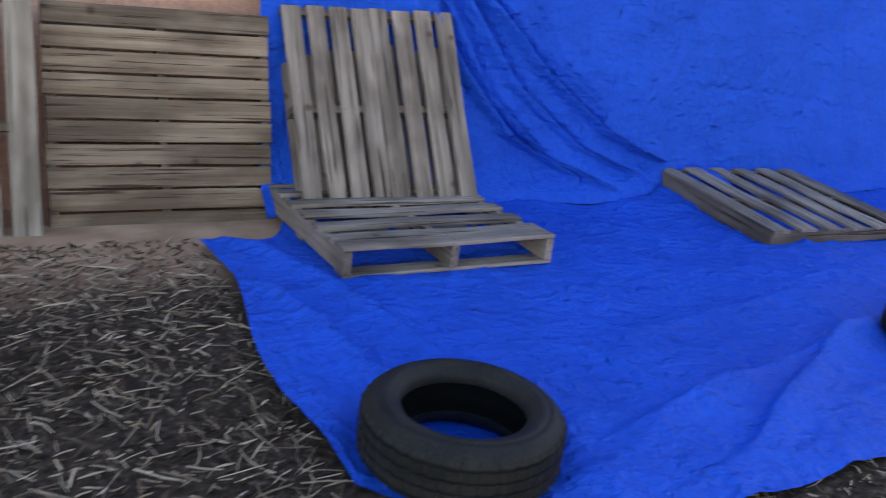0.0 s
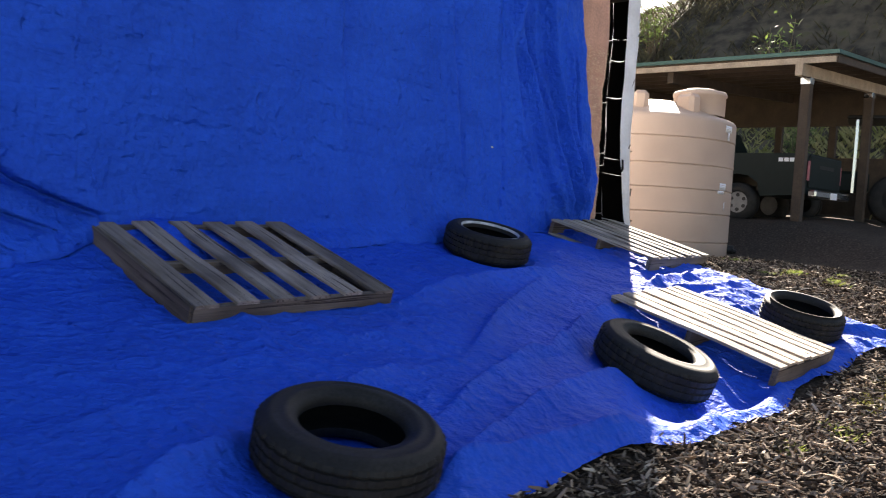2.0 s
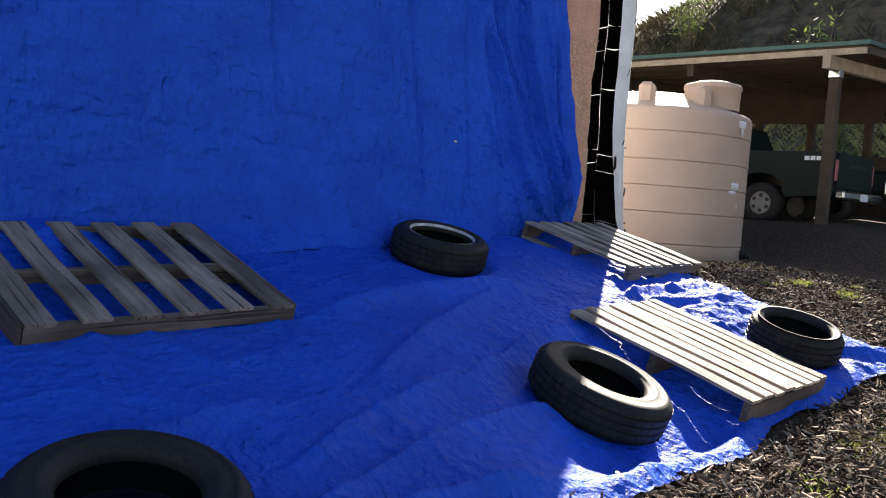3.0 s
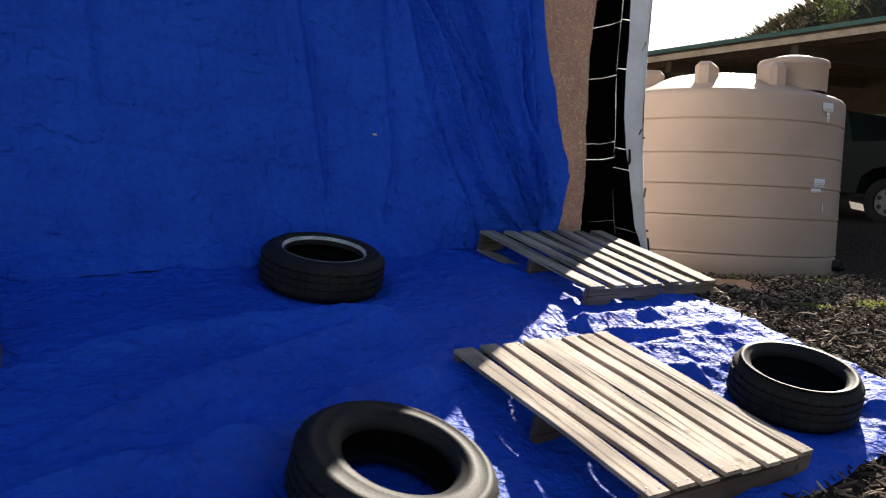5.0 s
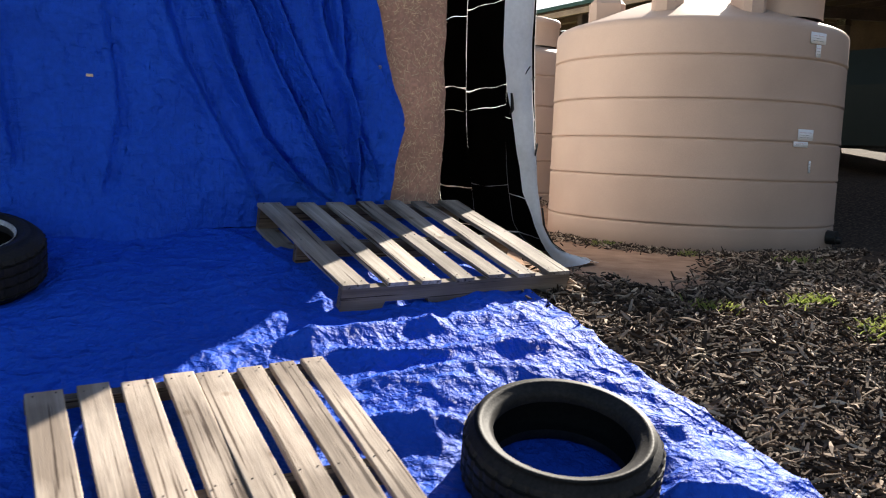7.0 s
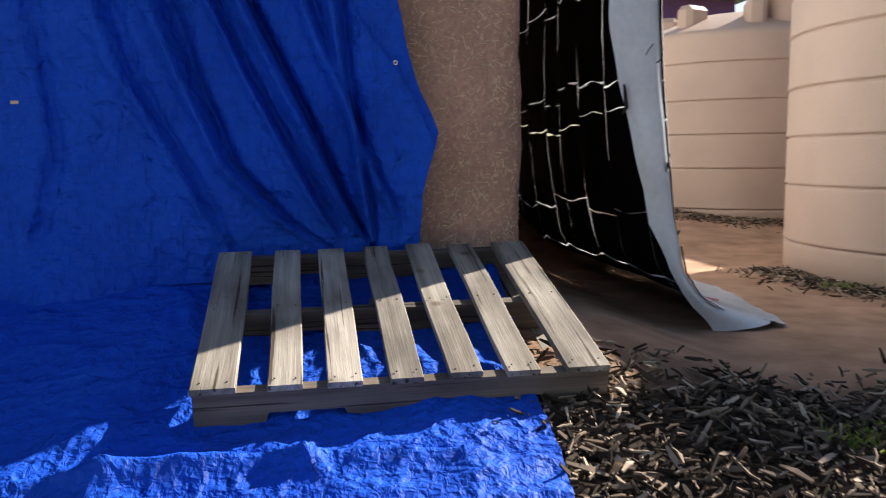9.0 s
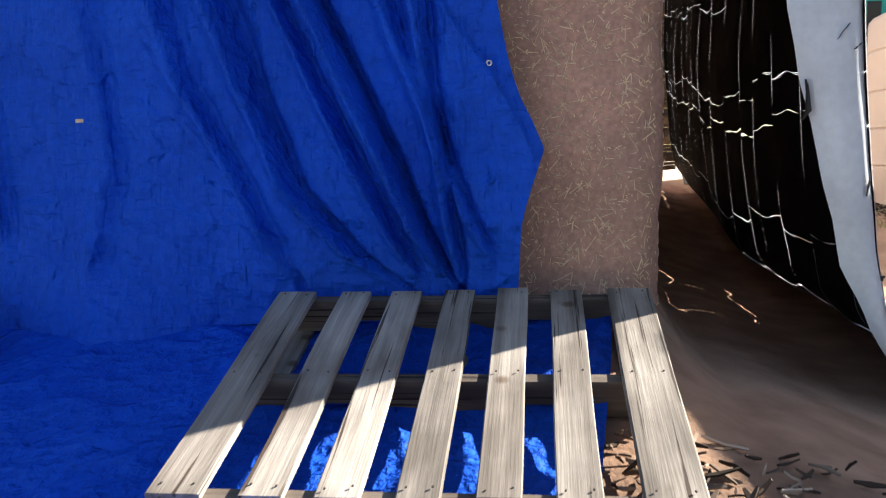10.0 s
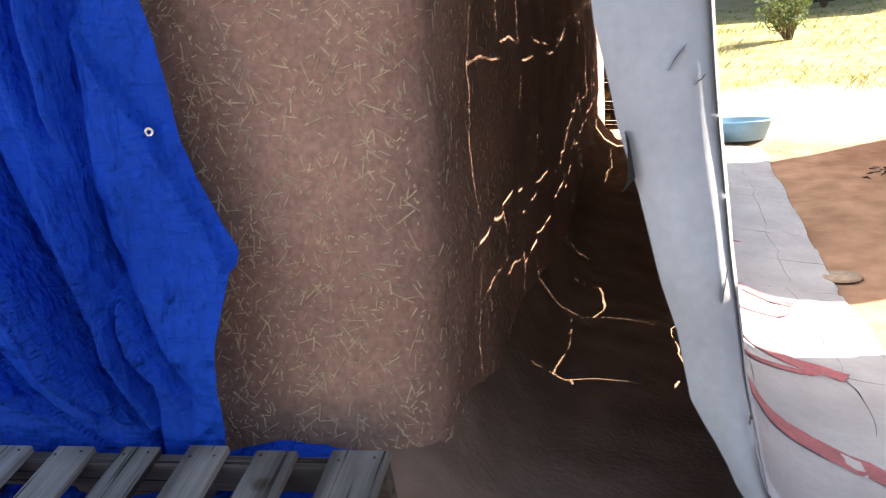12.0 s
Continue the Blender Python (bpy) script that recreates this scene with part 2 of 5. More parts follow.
def lathe(profile, seg, closed=False):
    """A turned shape about z from a closed or open profile of (radius, height)."""
    verts, faces = [], []
    n = len(profile)
    for i in range(seg):
        a = 2 * math.pi * i / seg
        for r, z in profile:
            verts.append((r * math.cos(a), r * math.sin(a), z))
    for i in range(seg):
        j = (i + 1) % seg
        for k in range(n if closed else n - 1):
            q = (k + 1) % n
            faces.append((i * n + k, j * n + k, j * n + q, i * n + q))
    return verts, faces


def smooth01(v, a, b):
    u = np.clip((v - a) / (b - a), 0, 1)
    return u * u * (3 - 2 * u)


def fractal(x, y, s, octaves=4, seed=0.0):
    """Cheap smooth variation from summed turned sines, for arrays."""
    out = np.zeros_like(np.asarray(x, dtype=float))
    rs = np.random.RandomState(int(seed * 10) + 7)
    amp = 1.0
    for o in range(octaves):
        for k in range(4):
            a = rs.uniform(0, 6.283)
            f = s * (2 ** o) * rs.uniform(0.7, 1.4)
            out = out + amp * 0.35 * np.sin(f * (x * math.cos(a) + y * math.sin(a)) + rs.uniform(0, 6.283) + 0.8 * np.sin(f * 0.5 * (x * math.sin(a) - y * math.cos(a)) + rs.uniform(0, 6.283)))
        amp *= 0.55
    return out


def ground_z(x, y):
    """Height of the land: a bank that climbs to the wall, a level shelf with the tanks, a rise behind and a hill far off."""
    x, y = np.asarray(x, dtype=float), np.asarray(y, dtype=float)
    yy = np.where(y < -2, -2 + 0.25 * (y + 2), y)
    xx = np.clip(x, -6, 14)
    bank = 0.02 + 0.045 * xx + 0.235 * yy
    bank = bank - 0.15 * np.exp(-((x - 7.0) / 1.3) ** 2 - ((y - 2.15) / 0.9) ** 2)
    bank = bank + 0.14 * np.exp(-((x - 4.3) / 0.65) ** 2 - ((y - 4.4) / 0.4) ** 2)
    bank = bank - 0.10 * np.exp(-((x - 6.15) / 0.7) ** 4 - ((y - 1.93) / 0.17) ** 2)
    shelf = 1.16 + 0.13 * np.clip(y - 7.5, 0, 22) + 0.55 * smooth01(x, 13.6, 16.4) + 0.04 * np.clip(x - 16, 0, 60)
    shelf = shelf + 0.14 * (1 - smooth01(x, 9.5, 10.1)) + 0.5 * (1 - smooth01(x, 9.1, 9.5))
    k = 0.04
    low = -k * np.log(np.exp(-np.clip(bank, -3, 12) / k) + np.exp(-np.clip(shelf, -3, 12) / k))
    far = np.hypot(x - 8, y - 4)
    out = np.hypot(x - 4, y)
    rise = np.clip(6.0 + (36 - np.degrees(np.arctan2(y, np.maximum(x - 4, 0.01)))) * 0.62, 0, 19)
    hill = 46 * np.tan(np.radians(rise)) * smooth01(out, 27, 46) * smooth01(x, 6, 24) * (1 + 0.04 * fractal(x, y, 0.25, 3, 8.0))
    return low + hill + 0.012 * fractal(x, y, 2.1, 3, 1.0) * smooth01(far, 0.5, 6)


@functools.lru_cache(maxsize=None)
def gz_at(x, y):
    return float(ground_z(x, y))


def gz(x, y):
    return gz_at(round(x, 3), round(y, 3))


# ---------------------------------------------------------------- ground
def build_ground():
    def steps(c0, c1, fine):
        a = list(np.arange(c0, c1, fine))
        s, v = fine, a[-1]
        up = []
        while v < 900:
            s *= 1.25
            v += s
            up.append(v)
        s, v = fine, a[0]
        dn = []
        while v > -900:
            s *= 1.25
            v -= s
            dn.append(v)
        return np.array(dn[::-1] + a + up)
    xs, ys = steps(-1.5, 17, 0.1), steps(-1.5, 13, 0.1)
    X, Y = np.meshgrid(xs, ys)
    Z = ground_z(X, Y)
    w = len(xs)
    verts = np.stack([X, Y, Z], -1).reshape(-1, 3).tolist()
    faces = [(j * w + i, j * w + i + 1, (j + 1) * w + i + 1, (j + 1) * w + i) for j in range(len(ys) - 1) for i in range(w - 1)]
    m = bpy.data.materials.new("earth")
    m.use_nodes = True
    t = m.node_tree
    n, l = t.nodes, t.links
    b = n["Principled BSDF"]
    b.inputs["Roughness"].default_value = 0.95
    b.inputs["Specular IOR Level"].default_value = 0.1
    tc = n.new("ShaderNodeTexCoord")
    sp = n.new("ShaderNodeSeparateXYZ")
    l.new(tc.outputs["Object"], sp.inputs[0])

    def noise_node(scale, detail=6):
        q = n.new("ShaderNodeTexNoise")
        q.inputs["Scale"].default_value = scale
        q.inputs["Detail"].default_value = detail
        l.new(tc.outputs["Object"], q.inputs["Vector"])
        return q.outputs["Fac"]

    def ramp(src, stops):
        q = n.new("ShaderNodeValToRGB")
        e = q.color_ramp.elements
        while len(e) < len(stops):
            e.new(0.5)
        for el, (p, c) in zip(e, stops):
            el.position, el.color = p, (*c, 1)
        l.new(src, q.inputs[0])
        return q.outputs[0]

    def mixc(fac, a, c):
        q = n.new("ShaderNodeMix")
        q.data_type = "RGBA"
        l.new(fac, q.inputs["Factor"])
        l.new(a, q.inputs["A"])
        l.new(c, q.inputs["B"])
        return q.outputs["Result"]

    def lin(src, a, c, wob=0.0):
        v = src
        if wob:
            ad = n.new("ShaderNodeMath")
            ad.operation = "MULTIPLY_ADD"
            l.new(noise_node(1.1), ad.inputs[0])
            ad.inputs[1].default_value = wob
            l.new(src, ad.inputs[2])
            v = ad.outputs[0]
        q = n.new("ShaderNodeMapRange")
        q.interpolation_type = "SMOOTHSTEP"
        q.inputs["From Min"].default_value, q.inputs["From Max"].default_value = a, c
        l.new(v, q.inputs["Value"])
        return q.outputs["Result"]

    soil = ramp(noise_node(5), [(0.3, (0.31, 0.185, 0.12)), (0.7, (0.5, 0.32, 0.215))])
    mulch = ramp(noise_node(38), [(0.3, (0.02, 0.014, 0.011)), (0.55, (0.06, 0.043, 0.032)), (0.75, (0.15, 0.11, 0.08))])
    grass = ramp(noise_node(3.2), [(0.3, (0.58, 0.47, 0.27)), (0.55, (0.48, 0.43, 0.19)), (0.75, (0.3, 0.33, 0.1))])
    # pale tone for unseen ground, made up to bounce sun onto the wall
    dusty = ramp(noise_node(2.0), [(0.3, (0.3, 0.27, 0.235)), (0.7, (0.42, 0.385, 0.34))])
    scrub = ramp(noise_node(1.4), [(0.35, (0.045, 0.037, 0.03)), (0.6, (0.12, 0.097, 0.07)), (0.75, (0.1, 0.095, 0.045))])
    off = n.new("ShaderNodeMath")
    off.operation = "SUBTRACT"
    off.inputs[1].default_value = 10.4
    l.new(sp.outputs["X"], off.inputs[0])
    pos = n.new("ShaderNodeMath")
    pos.operation = "MAXIMUM"
    pos.inputs[1].default_value = 0.0
    l.new(off.outputs[0], pos.inputs[0])
    edge = n.new("ShaderNodeMath")
    edge.operation = "MULTIPLY_ADD"
    edge.inputs[1].default_value = -0.75
    l.new(pos.outputs[0], edge.inputs[0])
    l.new(sp.outputs["Y"], edge.inputs[2])
    col = mixc(lin(edge.outputs[0], 3.55, 4.2, 0.5), mulch, soil)
    # strong sun on the far soil, put into its colour as a paler band
    sunlit_soil = ramp(noise_node(7), [(0.3, (0.5, 0.4, 0.3)), (0.7, (0.68, 0.58, 0.46))])
    col = mixc(lin(sp.outputs["Y"], 11.0, 12.2, 1.2), col, sunlit_soil)
    col = mixc(lin(sp.outputs["Y"], 13.6, 15.0, 1.6), col, grass)
    col = mixc(lin(sp.outputs["X"], 19.0, 24.0, 2.0), col, scrub)
    # the added bounce tone takes over on the unseen side, below y = 0
    col = mixc(lin(sp.outputs["Y"], 0.3, -1.2, 0.8), col, dusty)
    l.new(col, b.inputs["Base Color"])
    bp = n.new("ShaderNodeBump")
    bp.inputs["Strength"].default_value = 0.5
    bp.inputs["Distance"].default_value = 0.012
    l.new(noise_node(45), bp.inputs["Height"])
    l.new(bp.outputs[0], b.inputs["Normal"])
    g = sheet("ground", verts, faces, m)
    tagged(g, "earth bank with dark wood mulch, bare reddish soil and dry grass", "ground", kind="structure")
    return g


build_ground()

# ---------------------------------------------------------------- building shell
WALL_Y, WALL_X, WALL_TOP = 4.62, 9.33, 5.7


def wall_box(name, x0, x1, y0, y1, z0, z1, material, label):
    bm = bmesh.new()
    box(bm, x0, x1, y0, y1, z0, z1)
    return tagged(part(name, bm, material), label, "wall", kind="structure")


wall_box("wall_front", -3.0, WALL_X - 0.13, WALL_Y + 0.03, WALL_Y + 0.55, 0.3, WALL_TOP, MUD, "thick earthen wall behind the tarpaulin")
wall_box("wall_side", WALL_X - 0.55, WALL_X - 0.06, WALL_Y + 0.56, 12.0, 0.3, WALL_TOP, MUD, "earthen side wall of the covered passage")
wall_box("wall_back", -3.0, WALL_X - 0.56, 11.5, 12.0, 0.3, WALL_TOP, MUD, "earthen back wall of the building")
wall_box("wall_left", -3.5, -3.01, WALL_Y + 0.03, 12.0, 0.3, WALL_TOP, MUD, "earthen end wall of the building")
wall_box("roof", -3.7, 9.98, 4.5, 12.1, WALL_TOP + 0.005, WALL_TOP + 0.15, TIMBER_SHADED, "plain timber roof deck of the building")


# unseen slab, added only to keep sky light out of the passage
wall_box("ceiling_light_block", WALL_X - 0.05, 9.9, 4.75, 10.6, 3.95, 4.03, TIMBER_SHADED, "unseen dark timber ceiling added to block sky light from the covered passage")


def mud_path(d):
    """A point and normal along the plastered face: the front, a rounded corner, then the passage side."""
    r, yf = 0.13, WALL_Y - 0.02
    front = 2.0
    arc = r * math.pi / 2
    x0 = WALL_X - r - front
    if d < front:
        return (x0 + d, yf), (0, -1)
    if d < front + arc:
        a = (d - front) / r
        return (WALL_X - r + r * math.sin(a), yf + r - r * math.cos(a)), (math.sin(a), -math.cos(a))
    return (WALL_X, yf + r + d - front - arc), (1, 0)


def mud_facing():
    ds = list(np.arange(0, 3.2, 0.025)) + list(np.arange(3.2, 9.35, 0.15))
    zs = list(np.arange(1.0, 3.2, 0.025)) + list(np.arange(3.2, WALL_TOP, 0.2)) + [WALL_TOP]
    verts, faces = [], []
    for z in zs:
        for d in ds:
            (x, y), (nx, ny) = mud_path(d)
            p = Vector((x * 1.0, y * 1.0, z))
            h = 0.028 * noise.noise(p * 1.6) + 0.012 * noise.noise(p * 5) + 0.006 * noise.noise(p * 16) + 0.003 * noise.noise(p * 40)
            h += 0.05 * max(0.0, (1.75 - z)) ** 2
            verts.append((x + nx * h, y + ny * h, z))
    w = len(ds)
    for j in range(len(zs) - 1):
        for i in range(w - 1):
            a = j * w + i
            faces.append((a, a + 1, a + w + 1, a + w))
    return tagged(sheet("wall_plaster", verts, faces, MUD), "reddish mud plaster mixed with chopped straw", "wall", kind="structure")


mud_facing()


# ---------------------------------------------------------------- pallets
def pallet(boards, length, width, stringer_mat, board_mats, notched=True, sides=False, bottom=(0.0, 0.5, 1.0), height=0.14, seed=0, label=""):
    """Boards run along y (length) and are spread over x (width); three stringers run along x. boards: (centre share, board width)."""
    r = random.Random(seed)
    root = new("wooden_pallet")
    tagged(root, label, "pallet", "wooden pallets")
    th = 0.018
    for k, (c, w) in enumerate(boards):
        bm = bmesh.new()
        cx = c * width
        n = 9
        over = r.uniform(-0.006, 0.006)
        rows = []
        ph1, ph2 = r.uniform(0, 6), r.uniform(0, 6)
        for i in range(n + 1):
            y = -0.004 + over + (length + 0.008) * i / n
            edge = 0.0011 * math.sin(ph1 + i * 0.9)
            lift = 0.003 * math.sin(ph2 + i * 0.8)
            rows.append([bm.verts.new((cx + sx * (w / 2 + edge * sx), y, height - th * (1 - sz) + lift + (0 if sz else 0))) for sx, sz in ((-1, 0), (1, 0), (1, 0.85), (0.94, 1), (-0.94, 1), (-1, 0.85))])
        for a, b in zip(rows, rows[1:]):
            for q in range(6):
                bm.faces.new((a[q], a[(q + 1) % 6], b[(q + 1) % 6], b[q]))
        bm.faces.new(rows[0][::-1])
        bm.faces.new(rows[-1])
        bmesh.ops.recalc_face_normals(bm, faces=bm.faces)
        bd = part("deck_board", bm, board_mats[k % len(board_mats)], root)
        nb = bmesh.new()
        for sy in (0.025, length / 2, length - 0.025):
            for sx in (-0.3, 0.3):
                cyl(nb, 0.0028, 0.0028, 0.003, Matrix.Translation((cx + sx * w, sy + r.uniform(-0.008, 0.008), height + 0.003)), 6)
        part("nails", nb, NAIL, bd)["kind"] = "stuff"
    sh = height - 2 * th
    for k, y in enumerate((0.019, length / 2, length - 0.019)):
        bm = bmesh.new()
        y0, y1 = y - 0.019, y + 0.019
        prof = [(0.0, th), (0.0, th + sh), (width, th + sh), (width, th)]
        if notched:
            prof = [(0, th), (0, th + sh), (width, th + sh), (width, th)]
            for c in (width * 0.74, width * 0.26):
                h = 0.115
                prof += [(c + h, th), (c + h - 0.012, th + 0.036), (c - h + 0.012, th + 0.036), (c - h, th)]
        front = [bm.verts.new((x, y0, z)) for x, z in prof]
        back = [bm.verts.new((x, y1, z)) for x, z in prof]
        bm.faces.new(front[::-1])
        bm.faces.new(back)
        for i in range(len(prof)):
            j = (i + 1) % len(prof)
            bm.faces.new((front[i], front[j], back[j], back[i]))
        bmesh.ops.recalc_face_normals(bm, faces=bm.faces)
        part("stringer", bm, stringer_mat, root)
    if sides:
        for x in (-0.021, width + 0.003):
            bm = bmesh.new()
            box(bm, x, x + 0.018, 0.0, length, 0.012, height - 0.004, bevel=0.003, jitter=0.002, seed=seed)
            part("side_board", bm, WOOD_SIDE_SHADED, root)
    # more than three means extra boards added to block light through the gaps
    for c in bottom:
        bm = bmesh.new()
        w = 0.1
        cx = w / 2 + c * (width - w)
        box(bm, cx - w / 2, cx + w / 2, 0, length, 0, th - 0.001, bevel=0.002, jitter=0.001, seed=seed + int(c * 10))
        part("bottom_board", bm, board_mats[0], root)
    return root


def place(ob, origin, xaxis, yaxis):
    """Stands a thing with its own x and y along the two ways given."""
    x = Vector(xaxis).normalized()
    z = x.cross(Vector(yaxis)).normalized()
    y = z.cross(x)
    m = Matrix((x, y, z)).transposed().to_4x4()
    m.translation = Vector(origin)
    ob.matrix_world = m
    return ob


def row(n, w, lo=0.0, hi=1.0, width=1.2):
    a, b = lo + w / 2 / width, hi - w / 2 / width
    return [(a + (b - a) * i / (n - 1), w) for i in range(n)]


def lay(ob, corner, corner_right, corner_far, height=0.14):
    """Puts the deck's top at three corners: its near left, near right and far left."""
    c = Vector(corner)
    x = (Vector(corner_right) - c).normalized()
    z = x.cross(Vector(corner_far) - c).normalized()
    return place(ob, c - z * height, x, Vector(corner_far) - c)


pallet_c = pallet([(0.048, 0.122), (0.212, 0.095), (0.352, 0.097), (0.498, 0.094), (0.64, 0.095), (0.781, 0.096), (0.945, 0.13)], 1.02, 1.17, WOOD_DARK_SHADED, [WOOD_SILVER], seed=3,
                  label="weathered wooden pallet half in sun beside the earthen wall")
lay(pallet_c, (8.125, 3.363, 1.334), (9.29, 3.40, 1.35), (8.095, 4.35, 1.595))
# its extra bottom boards are added to keep sun off the tarp below
pallet_b = pallet([(0.06, 0.108), (0.205, 0.094), (0.342, 0.098), (0.48, 0.095), (0.588, 0.105), (0.723, 0.085), (0.842, 0.087), (0.957, 0.082)], 1.22, 0.95, WOOD_DARK_SHADED, [WOOD_PALE], notched=False, bottom=(0.0, 0.14, 0.28, 0.42, 0.56, 0.7, 0.85, 1.0), seed=5, height=0.19, label="pale wooden pallet with closely spaced boards in full sun")
lay(pallet_b, (6.93, 1.86, 0.81), (7.86, 1.83, 0.85), (6.93, 3.06, 1.11), 0.19)
# six bottom boards here, the extra ones added to darken the deck gaps
pallet_a = pallet(row(6, 0.125, width=1.24), 1.05, 1.24, WOOD_DARK_SHADED, [WOOD_GREY], sides=True, bottom=(0, 0.2, 0.4, 0.6, 0.8, 1.0), seed=7, label="grey wooden pallet with widely spaced boards lying on the tarpaulin")
lay(pallet_a, (3.90, 3.40, 1.14), (5.14, 3.39, 1.17), (3.96, 4.40, 1.46))
pallet_e = pallet([(0.045, 0.1), (0.135, 0.1), (0.3, 0.1), (0.46, 0.1), (0.62, 0.1), (0.8, 0.1), (0.955, 0.1)], 1.08, 1.15, WOOD_BEARER, [WOOD_GREY], notched=False, seed=9, label="grey wooden pallet lying on the tarpaulin under a leaning one")
# its boards run along the wall
place(pallet_e, (2.36, 3.38, 0.985), (-0.03, 1, 0.2), (-1, -0.06, -0.055))
# bottom boards set behind the gaps so that the slots look dark
pallet_d = pallet([(0.055, 0.1), (0.187, 0.096), (0.315, 0.096), (0.44, 0.1), (0.545, 0.1), (0.682, 0.1), (0.815, 0.096), (0.945, 0.1)], 1.12, 0.98, WOOD_DARK_SHADED, [WOOD_GREY], bottom=(0.0, 0.13, 0.26, 0.38, 0.63, 0.76, 0.89, 1.0), seed=11,
                  label="grey wooden pallet leaning upright against the tarpaulin")
lay(pallet_d, (1.345, 4.08, 1.15), (2.325, 4.03, 1.21), (1.275, 4.42, 2.16))
pallet_g = pallet(row(11, 0.098, width=1.2), 1.06, 1.2, WOOD_DARK_SHADED, [WOOD_BROWN], seed=13, notched=False, label="brown wooden pallet stood on edge with level boards")
place(pallet_g, (1.27, 4.50, 0.94), (-0.04, 0.05, 1), (-1, 0.0, -0.06))
pallet_f = pallet(row(7, 0.12, width=1.1), 1.2, 1.1, WOOD_DARK_SHADED, [WOOD_SILVER], seed=15, notched=False, label="weathered wooden pallet stood upright with upright boards")
lay(pallet_f, (-0.93, 4.25, 0.88), (0.17, 4.25, 0.92), (-0.97, 4.33, 2.1))


def loose_block():
    bm = bmesh.new()
    box(bm, -0.055, 0.055, -0.1, 0.1, 0.0, 0.022, bevel=0.003, jitter=0.004, seed=3)
    ob = tagged(part("wood_offcut", bm, WOOD_PALE), "pale broken wood offcut lying under the half-lit pallet", "wood")
    place(ob, (9.03, 3.56, 1.243), (0.95, 0.1, 0.12), (-0.2, 0.95, 0.3))


loose_block()


# ---------------------------------------------------------------- tyres
def tyre(radius=0.33, width=0.21, bead=0.205, label=""):
    root = new("tyre")
    tagged(root, label, "tyre", "old tyres")
    h = width / 2
    seg = 72
    side = [(bead, -h + 0.055), (bead - 0.004, -h + 0.03), (bead + 0.012, -h + 0.012), (bead + 0.03, -h + 0.006), (bead + 0.034, -h + 0.001), (bead + 0.055, -h), (radius - 0.055, -h + 0.006), (radius - 0.05, -h + 0.002), (radius - 0.03, -h + 0.014), (radius - 0.012, -h + 0.03)]
    v, f = lathe([(r, z + h) for r, z in side], seg)
    sheet("lower_sidewall", v, f, RUBBER, root)
    v, f = lathe([(r, h - z) for r, z in side], seg)
    sheet("upper_sidewall", v, f, RUBBER, root)
    prof = [(radius - 0.012, -h + 0.03), (radius - 0.003, -h + 0.045)]
    for k in range(4):
        z = -h + 0.05 + k * (width - 0.1) / 3
        prof += [(radius, z - 0.006), (radius - 0.009, z - 0.004), (radius - 0.009, z + 0.004), (radius, z + 0.006)]
    prof += [(radius - 0.003, h - 0.045), (radius - 0.012, h - 0.03)]
    verts, faces = [], []
    n = len(prof)
    for i in range(seg * 2):
        a = 2 * math.pi * (i + 0.3 * (i % 2)) / (seg * 2)
        cut = 0.005 if i % 4 == 0 else 0.0
        for r, z in prof:
            verts.append(((r - cut) * math.cos(a), (r - cut) * math.sin(a), z + h))
    for i in range(seg * 2):
        j = (i + 1) % (seg * 2)
        for k in range(n - 1):
            faces.append((i * n + k, j * n + k, j * n + k + 1, i * n + k + 1))
    sheet("tread", verts, faces, RUBBER, root, smooth=False)
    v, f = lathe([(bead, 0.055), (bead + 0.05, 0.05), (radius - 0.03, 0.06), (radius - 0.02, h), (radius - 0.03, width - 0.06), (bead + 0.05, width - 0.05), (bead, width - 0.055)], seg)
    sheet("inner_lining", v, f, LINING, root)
    return root


def set_tyre(ob, x, y, dz=0.0, dip=(0, 0)):
    e = 0.25
    nx = Vector((-(gz(x + e, y) - gz(x - e, y)) / (2 * e) + dip[0], -(gz(x, y + e) - gz(x, y - e)) / (2 * e) + dip[1], 1)).normalized()
    m = nx.to_track_quat("Z", "Y").to_matrix().to_4x4()
    m.translation = Vector((x, y, gz(x, y) + dz))
    ob.matrix_world = m
    return ob


t1 = tyre(0.305, 0.21, 0.19, "black worn tyre lying flat on the tarpaulin's front edge")
set_tyre(t1, 1.2, 2.14, 0.012)
t2 = tyre(0.33, 0.2, 0.19, "black worn tyre lying flat on the middle of the tarpaulin")
set_tyre(t2, 3.745, 2.2, 0.012)
t3 = tyre(0.33, 0.22, 0.215, "black tyre with a scuffed pale rim lying near the wall")
set_tyre(t3, 6.79, 4.06, 0.012)
SCUFF = mat("scuffed_rubber", (0.75, 0.74, 0.72), 0.6, var=0.3, scale=14, fine=60)
v, f = lathe([(0.2135, 0.195), (0.2187, 0.208), (0.2235, 0.2125), (0.224, 0.2105)], 72)
sheet("scuffed_bead", v, f, SCUFF, t3, "pale scuffed bead ring")
t4 = tyre(0.35, 0.215, 0.2, "black worn tyre lying beside the pale pallet, half in sun")
set_tyre(t4, 6.17, 2.33, 0.008)
t5 = tyre(0.3, 0.215, 0.215, "black low-profile tyre with a shiny sidewall in the sun")
set_tyre(t5, 8.365, 2.25, 0.005)


